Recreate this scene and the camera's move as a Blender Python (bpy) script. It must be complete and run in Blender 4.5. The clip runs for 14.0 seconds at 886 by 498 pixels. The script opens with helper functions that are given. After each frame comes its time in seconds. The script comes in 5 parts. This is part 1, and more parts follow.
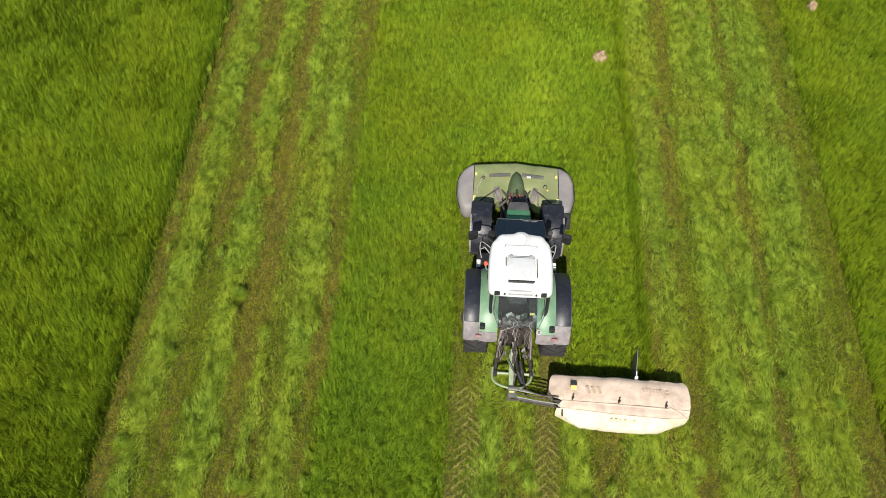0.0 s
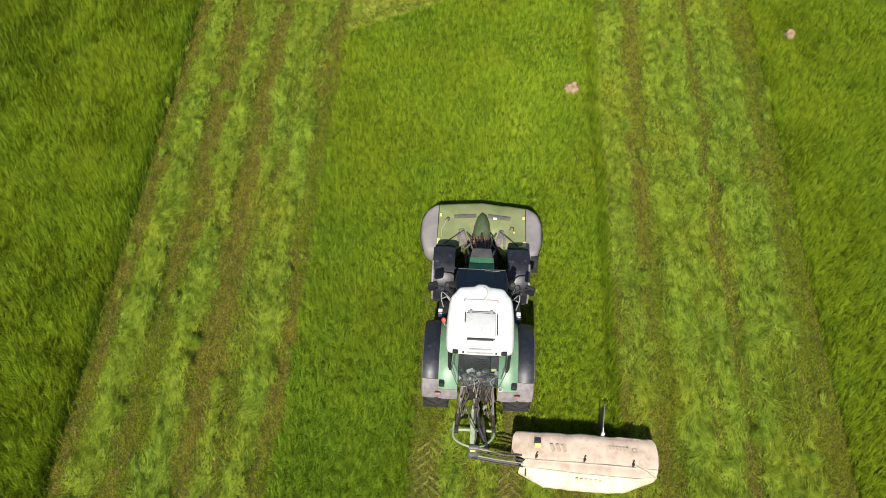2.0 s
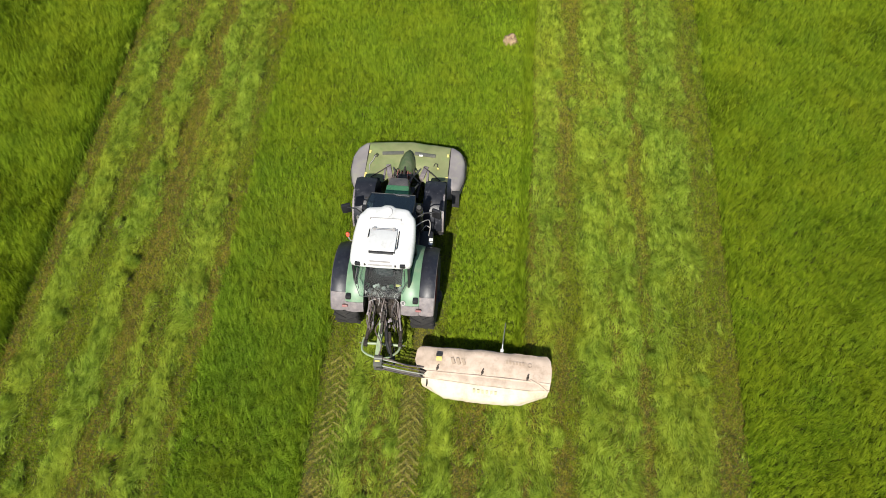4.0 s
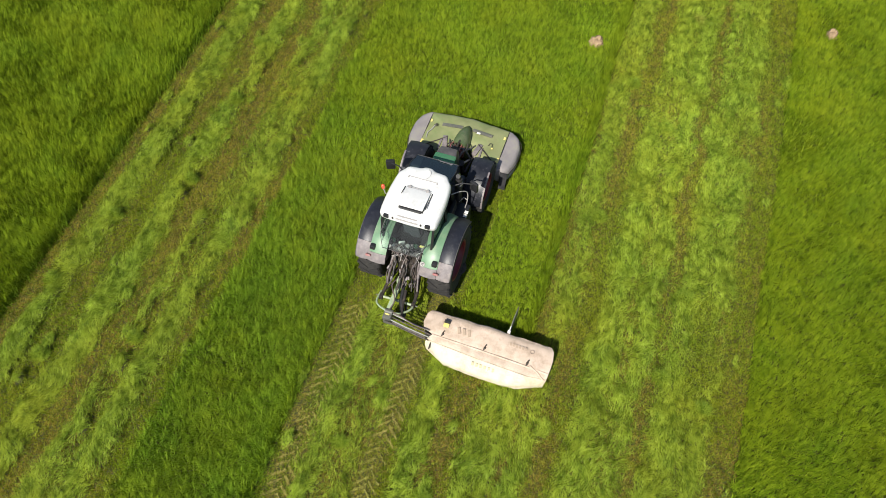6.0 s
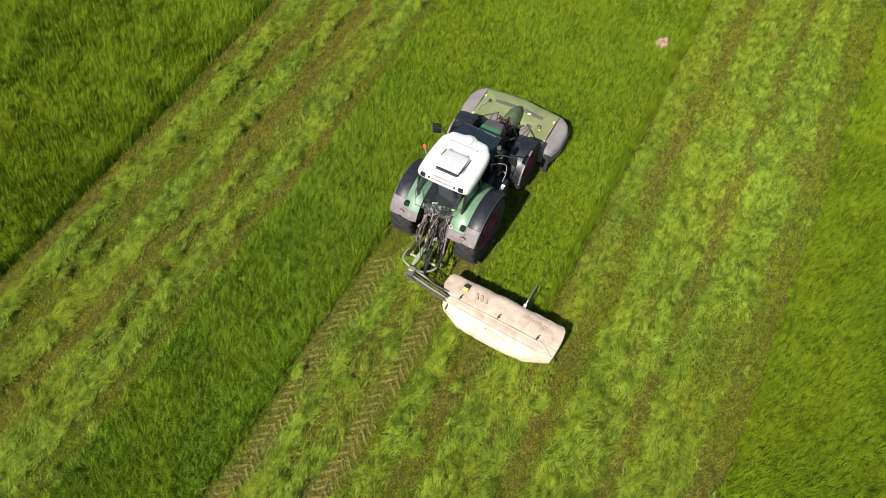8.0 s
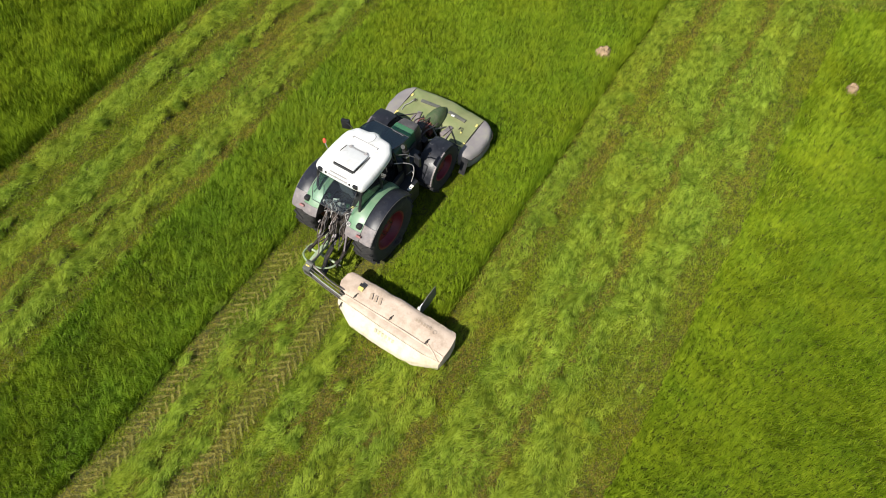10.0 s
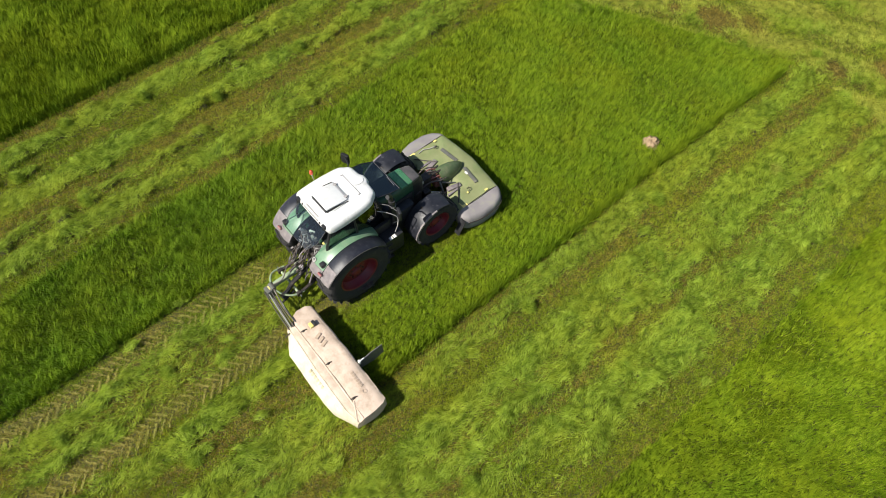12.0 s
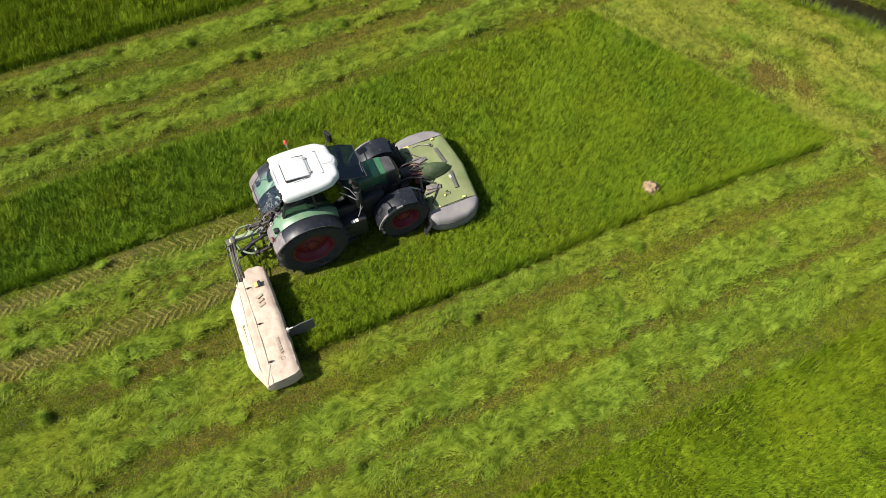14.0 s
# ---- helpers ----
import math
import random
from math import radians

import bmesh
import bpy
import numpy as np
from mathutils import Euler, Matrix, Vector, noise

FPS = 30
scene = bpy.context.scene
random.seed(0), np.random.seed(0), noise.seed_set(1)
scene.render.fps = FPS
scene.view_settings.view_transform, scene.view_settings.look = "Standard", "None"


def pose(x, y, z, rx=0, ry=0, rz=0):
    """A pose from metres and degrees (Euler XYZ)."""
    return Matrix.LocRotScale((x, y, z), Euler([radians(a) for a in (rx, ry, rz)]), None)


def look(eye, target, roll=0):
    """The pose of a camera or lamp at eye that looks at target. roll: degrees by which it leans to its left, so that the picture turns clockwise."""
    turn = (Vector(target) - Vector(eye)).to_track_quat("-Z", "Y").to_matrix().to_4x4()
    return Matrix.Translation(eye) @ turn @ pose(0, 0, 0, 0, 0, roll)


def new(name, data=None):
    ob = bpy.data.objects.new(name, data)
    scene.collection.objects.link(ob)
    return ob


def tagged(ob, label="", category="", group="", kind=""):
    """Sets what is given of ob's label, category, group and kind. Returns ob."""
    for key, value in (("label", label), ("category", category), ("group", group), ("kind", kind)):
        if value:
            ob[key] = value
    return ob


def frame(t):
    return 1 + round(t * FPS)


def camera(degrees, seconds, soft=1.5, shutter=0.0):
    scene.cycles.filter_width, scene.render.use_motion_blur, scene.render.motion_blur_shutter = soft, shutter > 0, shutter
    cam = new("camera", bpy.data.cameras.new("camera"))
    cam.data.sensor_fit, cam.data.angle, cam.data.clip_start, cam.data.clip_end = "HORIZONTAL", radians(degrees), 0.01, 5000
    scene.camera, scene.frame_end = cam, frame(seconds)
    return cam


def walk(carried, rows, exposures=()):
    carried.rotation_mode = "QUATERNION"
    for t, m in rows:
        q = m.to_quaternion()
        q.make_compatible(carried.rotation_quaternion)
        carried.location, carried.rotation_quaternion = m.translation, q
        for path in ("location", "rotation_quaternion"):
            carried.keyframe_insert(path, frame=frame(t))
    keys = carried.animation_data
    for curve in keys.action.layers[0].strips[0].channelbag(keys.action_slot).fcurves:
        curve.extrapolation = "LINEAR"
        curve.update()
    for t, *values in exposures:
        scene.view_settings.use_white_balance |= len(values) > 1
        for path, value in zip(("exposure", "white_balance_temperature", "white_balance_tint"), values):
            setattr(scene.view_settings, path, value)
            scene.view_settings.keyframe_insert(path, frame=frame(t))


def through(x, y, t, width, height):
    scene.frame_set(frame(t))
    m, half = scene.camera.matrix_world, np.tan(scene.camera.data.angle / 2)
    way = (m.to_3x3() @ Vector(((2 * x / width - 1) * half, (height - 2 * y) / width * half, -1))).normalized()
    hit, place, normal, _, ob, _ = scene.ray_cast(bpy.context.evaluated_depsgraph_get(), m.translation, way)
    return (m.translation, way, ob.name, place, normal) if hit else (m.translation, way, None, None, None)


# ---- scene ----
cam = camera(63.4, 14.0, 0.78)
PATH = [
    (0, (-1.097, -7.699, 17.481), (-1.184, -6.702, 15.749), -1.6),
    (0.5, (-1.064, -6.91, 17.417), (-1.153, -5.912, 15.686), -0.8),
    (1, (-1.194, -6.344, 17.358), (-1.264, -5.345, 15.626), 0.2),
    (1.5, (-0.984, -6.023, 17.368), (-1.045, -5.031, 15.633), 0.2),
    (2, (-0.376, -6.192, 17.479), (-0.443, -5.199, 15.744), -0.8),
    (2.5, (0.132, -6.496, 17.578), (0.091, -5.513, 15.837), -0.8),
    (3, (0.92, -7.066, 17.5), (0.86, -6.079, 15.761), -1.0),
    (3.2, (1.21, -7.341, 17.568), (1.141, -6.356, 15.829), -1.2),
    (5.3, (4.158, -8.612, 17.381), (3.875, -7.649, 15.651), -3.7),
    (5.5, (4.212, -8.664, 17.371), (3.904, -7.703, 15.644), -3.3),
    (6, (4.137, -8.779, 17.339), (3.774, -7.832, 15.615), -2.2),
    (6.5, (4.226, -8.947, 17.247), (3.789, -8.021, 15.528), -2.4),
    (7, (4.34, -9.364, 17.388), (3.851, -8.465, 15.669), -2.2),
    (7.2, (4.433, -9.469, 17.43), (3.939, -8.58, 15.708), -1.9),
    (9.3, (7.037, -9.074, 17.09), (6.527, -8.185, 15.373), -0.4),
    (9.5, (7.29, -8.832, 17.126), (6.777, -7.942, 15.41), -0.3),
    (10, (7.873, -7.812, 16.968), (7.314, -6.947, 15.254), -0.3),
    (10.5, (8.435, -6.656, 16.991), (7.806, -5.839, 15.277), 0.3),
    (11, (8.735, -5.771, 17.047), (8.048, -4.994, 15.336), 1.1),
    (11.5, (8.912, -4.923, 17.236), (8.181, -4.202, 15.519), 1.8),
    (12, (9.402, -4.237, 17.284), (8.621, -3.564, 15.57), 0.8),
    (12.5, (10.007, -3.399, 17.407), (9.171, -2.792, 15.694), 0.7),
    (13, (10.465, -2.328, 17.501), (9.588, -1.805, 15.781), 0.7),
    (13.5, (11.008, -1.527, 17.602), (10.103, -1.06, 15.881), 0.3),
    (14, (11.507, -0.906, 17.604), (10.584, -0.485, 15.88), 0.2),
]
walk(cam, [(t, look(eye, target, roll)) for t, eye, target, roll in PATH], [(0, 0.56), (11, 0.61), (14, 0.70)])

# ---- sky and sun ----
world = bpy.data.worlds.new("sky")
scene.world = world
world.use_nodes = True
wn, wl = world.node_tree.nodes, world.node_tree.links
sky = wn.new("ShaderNodeTexSky")
sky.sky_type, sky.sun_disc = "NISHITA", False
sky.sun_elevation, sky.sun_rotation = radians(48), radians(186)
wl.new(sky.outputs[0], wn["Background"].inputs[0])
wn["Background"].inputs[1].default_value = 0.075
sun = new("sun", bpy.data.lights.new("sun", "SUN"))
sun.data.energy, sun.data.angle, sun.data.color = 5.0, radians(0.53), (1.0, 0.95, 0.86)
sun.matrix_world = look((-0.9, -8.3, 9.25), (0, 0, 0))

# ---- materials ----


def ramp(nodes, stops):
    r = nodes.new("ShaderNodeValToRGB")
    while len(r.color_ramp.elements) < len(stops):
        r.color_ramp.elements.new(0.5)
    for e, (pos, col) in zip(r.color_ramp.elements, stops):
        e.position, e.color = pos, (*col, 1)
    return r


def coat(name, c1, c2, rough=0.5, metal=0.0, grain=8.0, fine=90.0, bump=0.15, dirt=None, dirt_amount=0.4, dirt_scale=3.0, spec=0.5):
    """A surface with coarse and fine colour variation, fine relief and, where told, patches of dirt."""
    m = bpy.data.materials.new(name)
    m.use_nodes = True
    n, l = m.node_tree.nodes, m.node_tree.links
    p = n["Principled BSDF"]
    tc = n.new("ShaderNodeTexCoord")
    a, b = n.new("ShaderNodeTexNoise"), n.new("ShaderNodeTexNoise")
    a.inputs["Scale"].default_value, a.inputs["Detail"].default_value = grain, 5
    b.inputs["Scale"].default_value, b.inputs["Detail"].default_value = fine, 3
    l.new(tc.outputs["Object"], a.inputs["Vector"])
    l.new(tc.outputs["Object"], b.inputs["Vector"])
    r = ramp(n, [(0.3, c1), (0.7, c2)])
    l.new(a.outputs["Fac"], r.inputs["Fac"])
    colour = r.outputs["Color"]
    if dirt:
        d = n.new("ShaderNodeTexNoise")
        d.inputs["Scale"].default_value, d.inputs["Detail"].default_value = dirt_scale, 8
        d.inputs["Roughness"].default_value = 0.7
        l.new(tc.outputs["Object"], d.inputs["Vector"])
        mask = ramp(n, [(0.62 - 0.3 * dirt_amount, (0, 0, 0)), (0.78, (1, 1, 1))])
        l.new(d.outputs["Fac"], mask.inputs["Fac"])
        mix = n.new("ShaderNodeMix")
        mix.data_type = "RGBA"
        l.new(mask.outputs["Color"], mix.inputs["Factor"])
        l.new(colour, mix.inputs["A"])
        mix.inputs["B"].default_value = (*dirt, 1)
        colour = mix.outputs["Result"]
    l.new(colour, p.inputs["Base Color"])
    rr = n.new("ShaderNodeMapRange")
    rr.inputs["To Min"].default_value, rr.inputs["To Max"].default_value = max(0.05, rough - 0.12), min(1, rough + 0.12)
    l.new(a.outputs["Fac"], rr.inputs["Value"])
    l.new(rr.outputs["Result"], p.inputs["Roughness"])
    p.inputs["Metallic"].default_value, p.inputs["Specular IOR Level"].default_value = metal, spec
    if bump:
        bu = n.new("ShaderNodeBump")
        bu.inputs["Strength"].default_value, bu.inputs["Distance"].default_value = bump, 0.01
        l.new(b.outputs["Fac"], bu.inputs["Height"])
        l.new(bu.outputs["Normal"], p.inputs["Normal"])
    return m


def leaf(name, dark, mid, light, patch, patch_scale=0.35, through=0.3, rough=0.55, depth=1.0, tuft_scale=6.0, tuft_tone=0.28, drawn=0.6):
    """Grass blades: each blade its own tint, drifting to another hue in large uneven patches."""
    m = bpy.data.materials.new(name)
    m.use_nodes = True
    n, l = m.node_tree.nodes, m.node_tree.links
    p = n["Principled BSDF"]
    geo, tc = n.new("ShaderNodeNewGeometry"), n.new("ShaderNodeTexCoord")
    r = ramp(n, [(0.0, dark), (0.5, mid), (1.0, light)])
    l.new(geo.outputs["Random Per Island"], r.inputs["Fac"])
    no = n.new("ShaderNodeTexNoise")
    no.inputs["Scale"].default_value, no.inputs["Detail"].default_value, no.inputs["Roughness"].default_value = patch_scale, 6, 0.65
    l.new(tc.outputs["Object"], no.inputs["Vector"])
    mask = ramp(n, [(0.42, (0, 0, 0)), (0.68, (1, 1, 1))])
    l.new(no.outputs["Fac"], mask.inputs["Fac"])
    mix = n.new("ShaderNodeMix")
    mix.data_type = "RGBA"
    l.new(mask.outputs["Color"], mix.inputs["Factor"])
    l.new(r.outputs["Color"], mix.inputs["A"])
    mix.inputs["B"].default_value = (*patch, 1)
    deep = n.new("ShaderNodeTexNoise")
    deep.inputs["Scale"].default_value, deep.inputs["Detail"].default_value, deep.inputs["Roughness"].default_value = patch_scale * 2.3, 7, 0.7
    shift = n.new("ShaderNodeVectorMath")
    shift.inputs[1].default_value = (13.0, 5.0, 2.0)
    l.new(tc.outputs["Object"], shift.inputs[0])
    l.new(shift.outputs["Vector"], deep.inputs["Vector"])
    lush = ramp(n, [(0.33, (1 - 0.38 * depth, 1 - 0.26 * depth, 1 - 0.15 * depth)), (0.50, (1.0, 1.0, 1.0)), (0.70, (1 + 0.18 * depth, 1 + 0.12 * depth, 1 + 0.05 * depth))])
    l.new(deep.outputs["Fac"], lush.inputs["Fac"])
    mul = n.new("ShaderNodeMix")
    mul.data_type, mul.blend_type = "RGBA", "MULTIPLY"
    mul.inputs["Factor"].default_value = 1.0
    l.new(mix.outputs["Result"], mul.inputs["A"])
    l.new(lush.outputs["Color"], mul.inputs["B"])
    # tufts a hand wide, some paler, some darker
    tuft_no = n.new("ShaderNodeTexNoise")
    tuft_no.inputs["Scale"].default_value, tuft_no.inputs["Detail"].default_value, tuft_no.inputs["Roughness"].default_value = tuft_scale, 4, 0.65
    stretch = n.new("ShaderNodeVectorMath")
    stretch.operation = "MULTIPLY"
    stretch.inputs[1].default_value = (1.0, drawn, 1.0)
    l.new(tc.outputs["Object"], stretch.inputs[0])
    l.new(stretch.outputs["Vector"], tuft_no.inputs["Vector"])
    q = tuft_tone
    tone = ramp(n, [(0.34, (1 - 1.35 * q, 1 - 1.2 * q, 1 - 1.2 * q)), (0.48, (1.0, 1.0, 1.0)), (0.66, (1 + q, 1 + 0.85 * q, 1 + 1.3 * q))])
    l.new(tuft_no.outputs["Fac"], tone.inputs["Fac"])
    mul2 = n.new("ShaderNodeMix")
    mul2.data_type, mul2.blend_type = "RGBA", "MULTIPLY"
    mul2.inputs["Factor"].default_value = 1.0
    l.new(mul.outputs["Result"], mul2.inputs["A"])
    l.new(tone.outputs["Color"], mul2.inputs["B"])
    mix = mul2
    l.new(mix.outputs["Result"], p.inputs["Base Color"])
    p.inputs["Roughness"].default_value, p.inputs["Specular IOR Level"].default_value = rough, 0.06
    tr = n.new("ShaderNodeBsdfTranslucent")
    l.new(mix.outputs["Result"], tr.inputs["Color"])
    ms = n.new("ShaderNodeMixShader")
    ms.inputs["Fac"].default_value = through
    l.new(p.outputs["BSDF"], ms.inputs[1])
    l.new(tr.outputs["BSDF"], ms.inputs[2])
    l.new(ms.outputs["Shader"], n["Material Output"].inputs["Surface"])
    return m


def glazing(name, tint, rough=0.02):
    """Thin tinted sheet glass: mostly clear, with a mirror gloss that rises at a slant."""
    m = bpy.data.materials.new(name)
    m.use_nodes = True
    n, l = m.node_tree.nodes, m.node_tree.links
    clear, gloss, mix = n.new("ShaderNodeBsdfTransparent"), n.new("ShaderNodeBsdfGlossy"), n.new("ShaderNodeMixShader")
    lw, rise = n.new("ShaderNodeLayerWeight"), n.new("ShaderNodeMapRange")
    lw.inputs["Blend"].default_value = 0.3
    clear.inputs["Color"].default_value = (*tint, 1)
    gloss.inputs["Roughness"].default_value = rough
    rise.inputs["To Min"].default_value, rise.inputs["To Max"].default_value = 0.03, 0.28
    l.new(lw.outputs["Facing"], rise.inputs["Value"])
    l.new(rise.outputs["Result"], mix.inputs["Fac"])
    l.new(clear.outputs["BSDF"], mix.inputs[1])
    l.new(gloss.outputs["BSDF"], mix.inputs[2])
    l.new(mix.outputs["Shader"], n["Material Output"].inputs["Surface"])
    return m


DUST = (0.30, 0.26, 0.20)
M = {
    "white": coat("white_roof_paint", (0.56, 0.565, 0.55), (0.63, 0.635, 0.62), 0.36, grain=5, bump=0.05, dirt=(0.40, 0.39, 0.35), dirt_amount=0.3),
    "seam": coat("grey_rubber_seam", (0.25, 0.24, 0.23), (0.38, 0.36, 0.34), 0.7),
    "green": coat("tractor_green_paint", (0.098, 0.190, 0.106), (0.135, 0.238, 0.142), 0.42, grain=4, bump=0.04, dirt=(0.22, 0.27, 0.17), dirt_amount=0.45),
    "dark_green": coat("dark_green_paint", (0.018, 0.06, 0.03), (0.03, 0.085, 0.045), 0.35, grain=4, bump=0.04, dirt=(0.07, 0.10, 0.06), dirt_amount=0.3),
    # the bonnet's green made lighter, with the sunlight put into the colour
    "bonnet_sunlit": coat("sunlit_bonnet_green_paint", (0.035, 0.125, 0.062), (0.055, 0.16, 0.08), 0.28, grain=4, bump=0.03, dirt=(0.09, 0.13, 0.075), dirt_amount=0.3),
    "pale_green": coat("pale_green_frame_paint", (0.22, 0.30, 0.17), (0.32, 0.38, 0.24), 0.5, dirt=(0.16, 0.14, 0.09), dirt_amount=0.5, dirt_scale=9),
    "black": coat("black_plastic", (0.010, 0.010, 0.011), (0.020, 0.020, 0.022), 0.5, dirt=(0.045, 0.042, 0.038), dirt_amount=0.3),
    "mudguard": coat("dark_blue_grey_mudguard_plastic", (0.012, 0.013, 0.019), (0.020, 0.022, 0.030), 0.42, dirt=(0.05, 0.049, 0.052), dirt_amount=0.25, dirt_scale=11, spec=0.4),
    "dusty": coat("dusty_grey_plastic", (0.115, 0.10, 0.102), (0.20, 0.175, 0.175), 0.55, dirt=(0.27, 0.23, 0.21), dirt_amount=0.45, dirt_scale=6),
    "tyre": coat("tyre_rubber", (0.014, 0.013, 0.013), (0.03, 0.028, 0.026), 0.85, grain=14, bump=0.4, dirt=(0.075, 0.062, 0.045), dirt_amount=0.2, dirt_scale=5),
    "rim": coat("dark_red_rim_paint", (0.125, 0.005, 0.011), (0.180, 0.011, 0.018), 0.5, dirt=(0.085, 0.026, 0.024), dirt_amount=0.35),
    "iron": coat("dirty_dark_iron", (0.018, 0.015, 0.014), (0.05, 0.042, 0.036), 0.6, metal=0.3, grain=18, dirt=(0.13, 0.10, 0.07), dirt_amount=0.45, dirt_scale=10),
    "steel": coat("worn_steel", (0.30, 0.30, 0.30), (0.48, 0.47, 0.45), 0.35, metal=0.8, grain=20),
    "hose": coat("hydraulic_hose_rubber", (0.045, 0.034, 0.030), (0.14, 0.105, 0.095), 0.55, grain=12, dirt=(0.20, 0.15, 0.13), dirt_amount=0.4, dirt_scale=14),
    "hose_red": coat("dusty_red_hose", (0.25, 0.07, 0.06), (0.38, 0.15, 0.13), 0.6, grain=12),
    "red": coat("red_lens", (0.24, 0.07, 0.07), (0.30, 0.12, 0.11), 0.5, dirt=(0.22, 0.17, 0.165), dirt_amount=0.5, dirt_scale=9),
    "orange": coat("orange_beacon_lens", (0.58, 0.07, 0.03), (0.68, 0.10, 0.045), 0.25, bump=0),
    "yellow": coat("pale_yellow_sticker", (0.60, 0.50, 0.13), (0.72, 0.62, 0.22), 0.5),
    "rust": coat("rusty_red_casting", (0.16, 0.055, 0.035), (0.27, 0.10, 0.065), 0.7, grain=16, dirt=(0.20, 0.15, 0.11), dirt_amount=0.4, dirt_scale=12),
    "front_guard": coat("scuffed_black_guard_plastic", (0.010, 0.011, 0.015), (0.020, 0.021, 0.027), 0.4, dirt=(0.16, 0.155, 0.165), dirt_amount=0.12, dirt_scale=6, spec=0.4),
    "arm": coat("worn_grey_green_steel", (0.13, 0.15, 0.115), (0.24, 0.25, 0.21), 0.5, grain=14, dirt=(0.10, 0.09, 0.06), dirt_amount=0.4, dirt_scale=8),
    "paper": coat("pale_plate", (0.60, 0.59, 0.55), (0.72, 0.71, 0.67), 0.5),
    "canvas_green": coat("olive_green_canvas", (0.165, 0.185, 0.075), (0.225, 0.24, 0.11), 0.72, grain=3, fine=220, bump=0.3, dirt=(0.13, 0.20, 0.06), dirt_amount=0.45, dirt_scale=1.8),
    "canvas_grey": coat("grey_canvas_skirt", (0.185, 0.168, 0.165), (0.24, 0.22, 0.215), 0.75, grain=3, fine=220, bump=0.3, dirt=(0.24, 0.24, 0.16), dirt_amount=0.3),
    "cowl": coat("dark_olive_cowl", (0.055, 0.085, 0.035), (0.085, 0.12, 0.05), 0.45, dirt=(0.15, 0.15, 0.09), dirt_amount=0.4),
    "cap": coat("dusty_dark_nose_plastic", (0.055, 0.05, 0.05), (0.10, 0.09, 0.088), 0.5, dirt=(0.16, 0.145, 0.135), dirt_amount=0.4),
    "bar_grey": coat("grey_steel_bar", (0.075, 0.078, 0.066), (0.12, 0.118, 0.10), 0.5, dirt=(0.2, 0.19, 0.13), dirt_amount=0.3),
    "canvas": coat("beige_canvas", (0.44, 0.345, 0.265), (0.56, 0.445, 0.355), 0.8, grain=2.6, fine=240, bump=0.35, dirt=(0.27, 0.20, 0.14), dirt_amount=0.55, dirt_scale=3.4),
    "canvas_back": coat("cream_canvas", (0.52, 0.455, 0.335), (0.65, 0.57, 0.43), 0.8, grain=2.6, fine=240, bump=0.35, dirt=(0.38, 0.32, 0.20), dirt_amount=0.5, dirt_scale=3.0),
    "print": coat("faded_print", (0.345, 0.262, 0.19), (0.43, 0.335, 0.245), 0.85, grain=30),
    "print_pale": coat("pale_print", (0.38, 0.34, 0.21), (0.46, 0.41, 0.27), 0.8, grain=30),
    "cloth": coat("dark_seat_cloth", (0.03, 0.032, 0.036), (0.06, 0.062, 0.068), 0.9),
    "glass": glazing("dark_tinted_windscreen_glass", (0.30, 0.37, 0.37)),
    "glass_dark": glazing("dark_tinted_door_glass", (0.30, 0.40, 0.36)),
    "glass_clear": glazing("open_window_glass", (0.86, 0.92, 0.90)),
    "soil": coat("bare_soil", (0.20, 0.135, 0.075), (0.36, 0.255, 0.150), 0.95, grain=6, fine=60, bump=0.8),
    "water": coat("dark_ditch_water", (0.012, 0.010, 0.006), (0.02, 0.016, 0.010), 0.12, grain=1.5, bump=0.05),
}

# ---- shapes ----


def mesh_of(name, bm, material, smooth=40):
    me = bpy.data.meshes.new(name)
    bm.to_mesh(me)
    bm.free()
    me.materials.append(material)
    me.polygons.foreach_set("use_smooth", [True] * len(me.polygons))
    me.set_sharp_from_angle(angle=radians(smooth))
    return me


def part(name, bm, material, parent, label="", smooth=40):
    ob = new(name, mesh_of(name, bm, material, smooth))
    ob.parent = parent
    if label:
        ob["label"] = label
    return ob


def thing(name, label, category, place=(0, 0, 0), group=""):
    ob = new(name)
    ob.location = place
    return tagged(ob, label, category, group)


def join(*parts):
    """Several bmeshes of one piece in one."""
    out = bmesh.new()
    for b in parts:
        me = bpy.data.meshes.new("piece")
        b.to_mesh(me)
        b.free()
        out.from_mesh(me)
        bpy.data.meshes.remove(me)
    return out


def block(x0, x1, y0, y1, z0, z1, bevel=0.02, turn=None, segs=2, taper=1.0):
    """A box between two corners with rounded edges; turn: a matrix about its middle; taper: the top's share of the foot."""
    bm = bmesh.new()
    bmesh.ops.create_cube(bm, size=1)
    c, s = Vector(((x0 + x1) / 2, (y0 + y1) / 2, (z0 + z1) / 2)), Vector((x1 - x0, y1 - y0, z1 - z0))
    for v in bm.verts:
        k = taper if v.co.z > 0 else 1.0
        v.co = Vector((v.co.x * s.x * k, v.co.y * s.y * k, v.co.z * s.z))
    if bevel:
        bmesh.ops.bevel(bm, geom=list(bm.edges), offset=min(bevel, min(s) * 0.45), segments=segs, affect="EDGES", profile=0.6)
    m = Matrix.Translation(c) @ (turn.to_4x4() if turn else Matrix())
    bm.transform(m)
    return bm


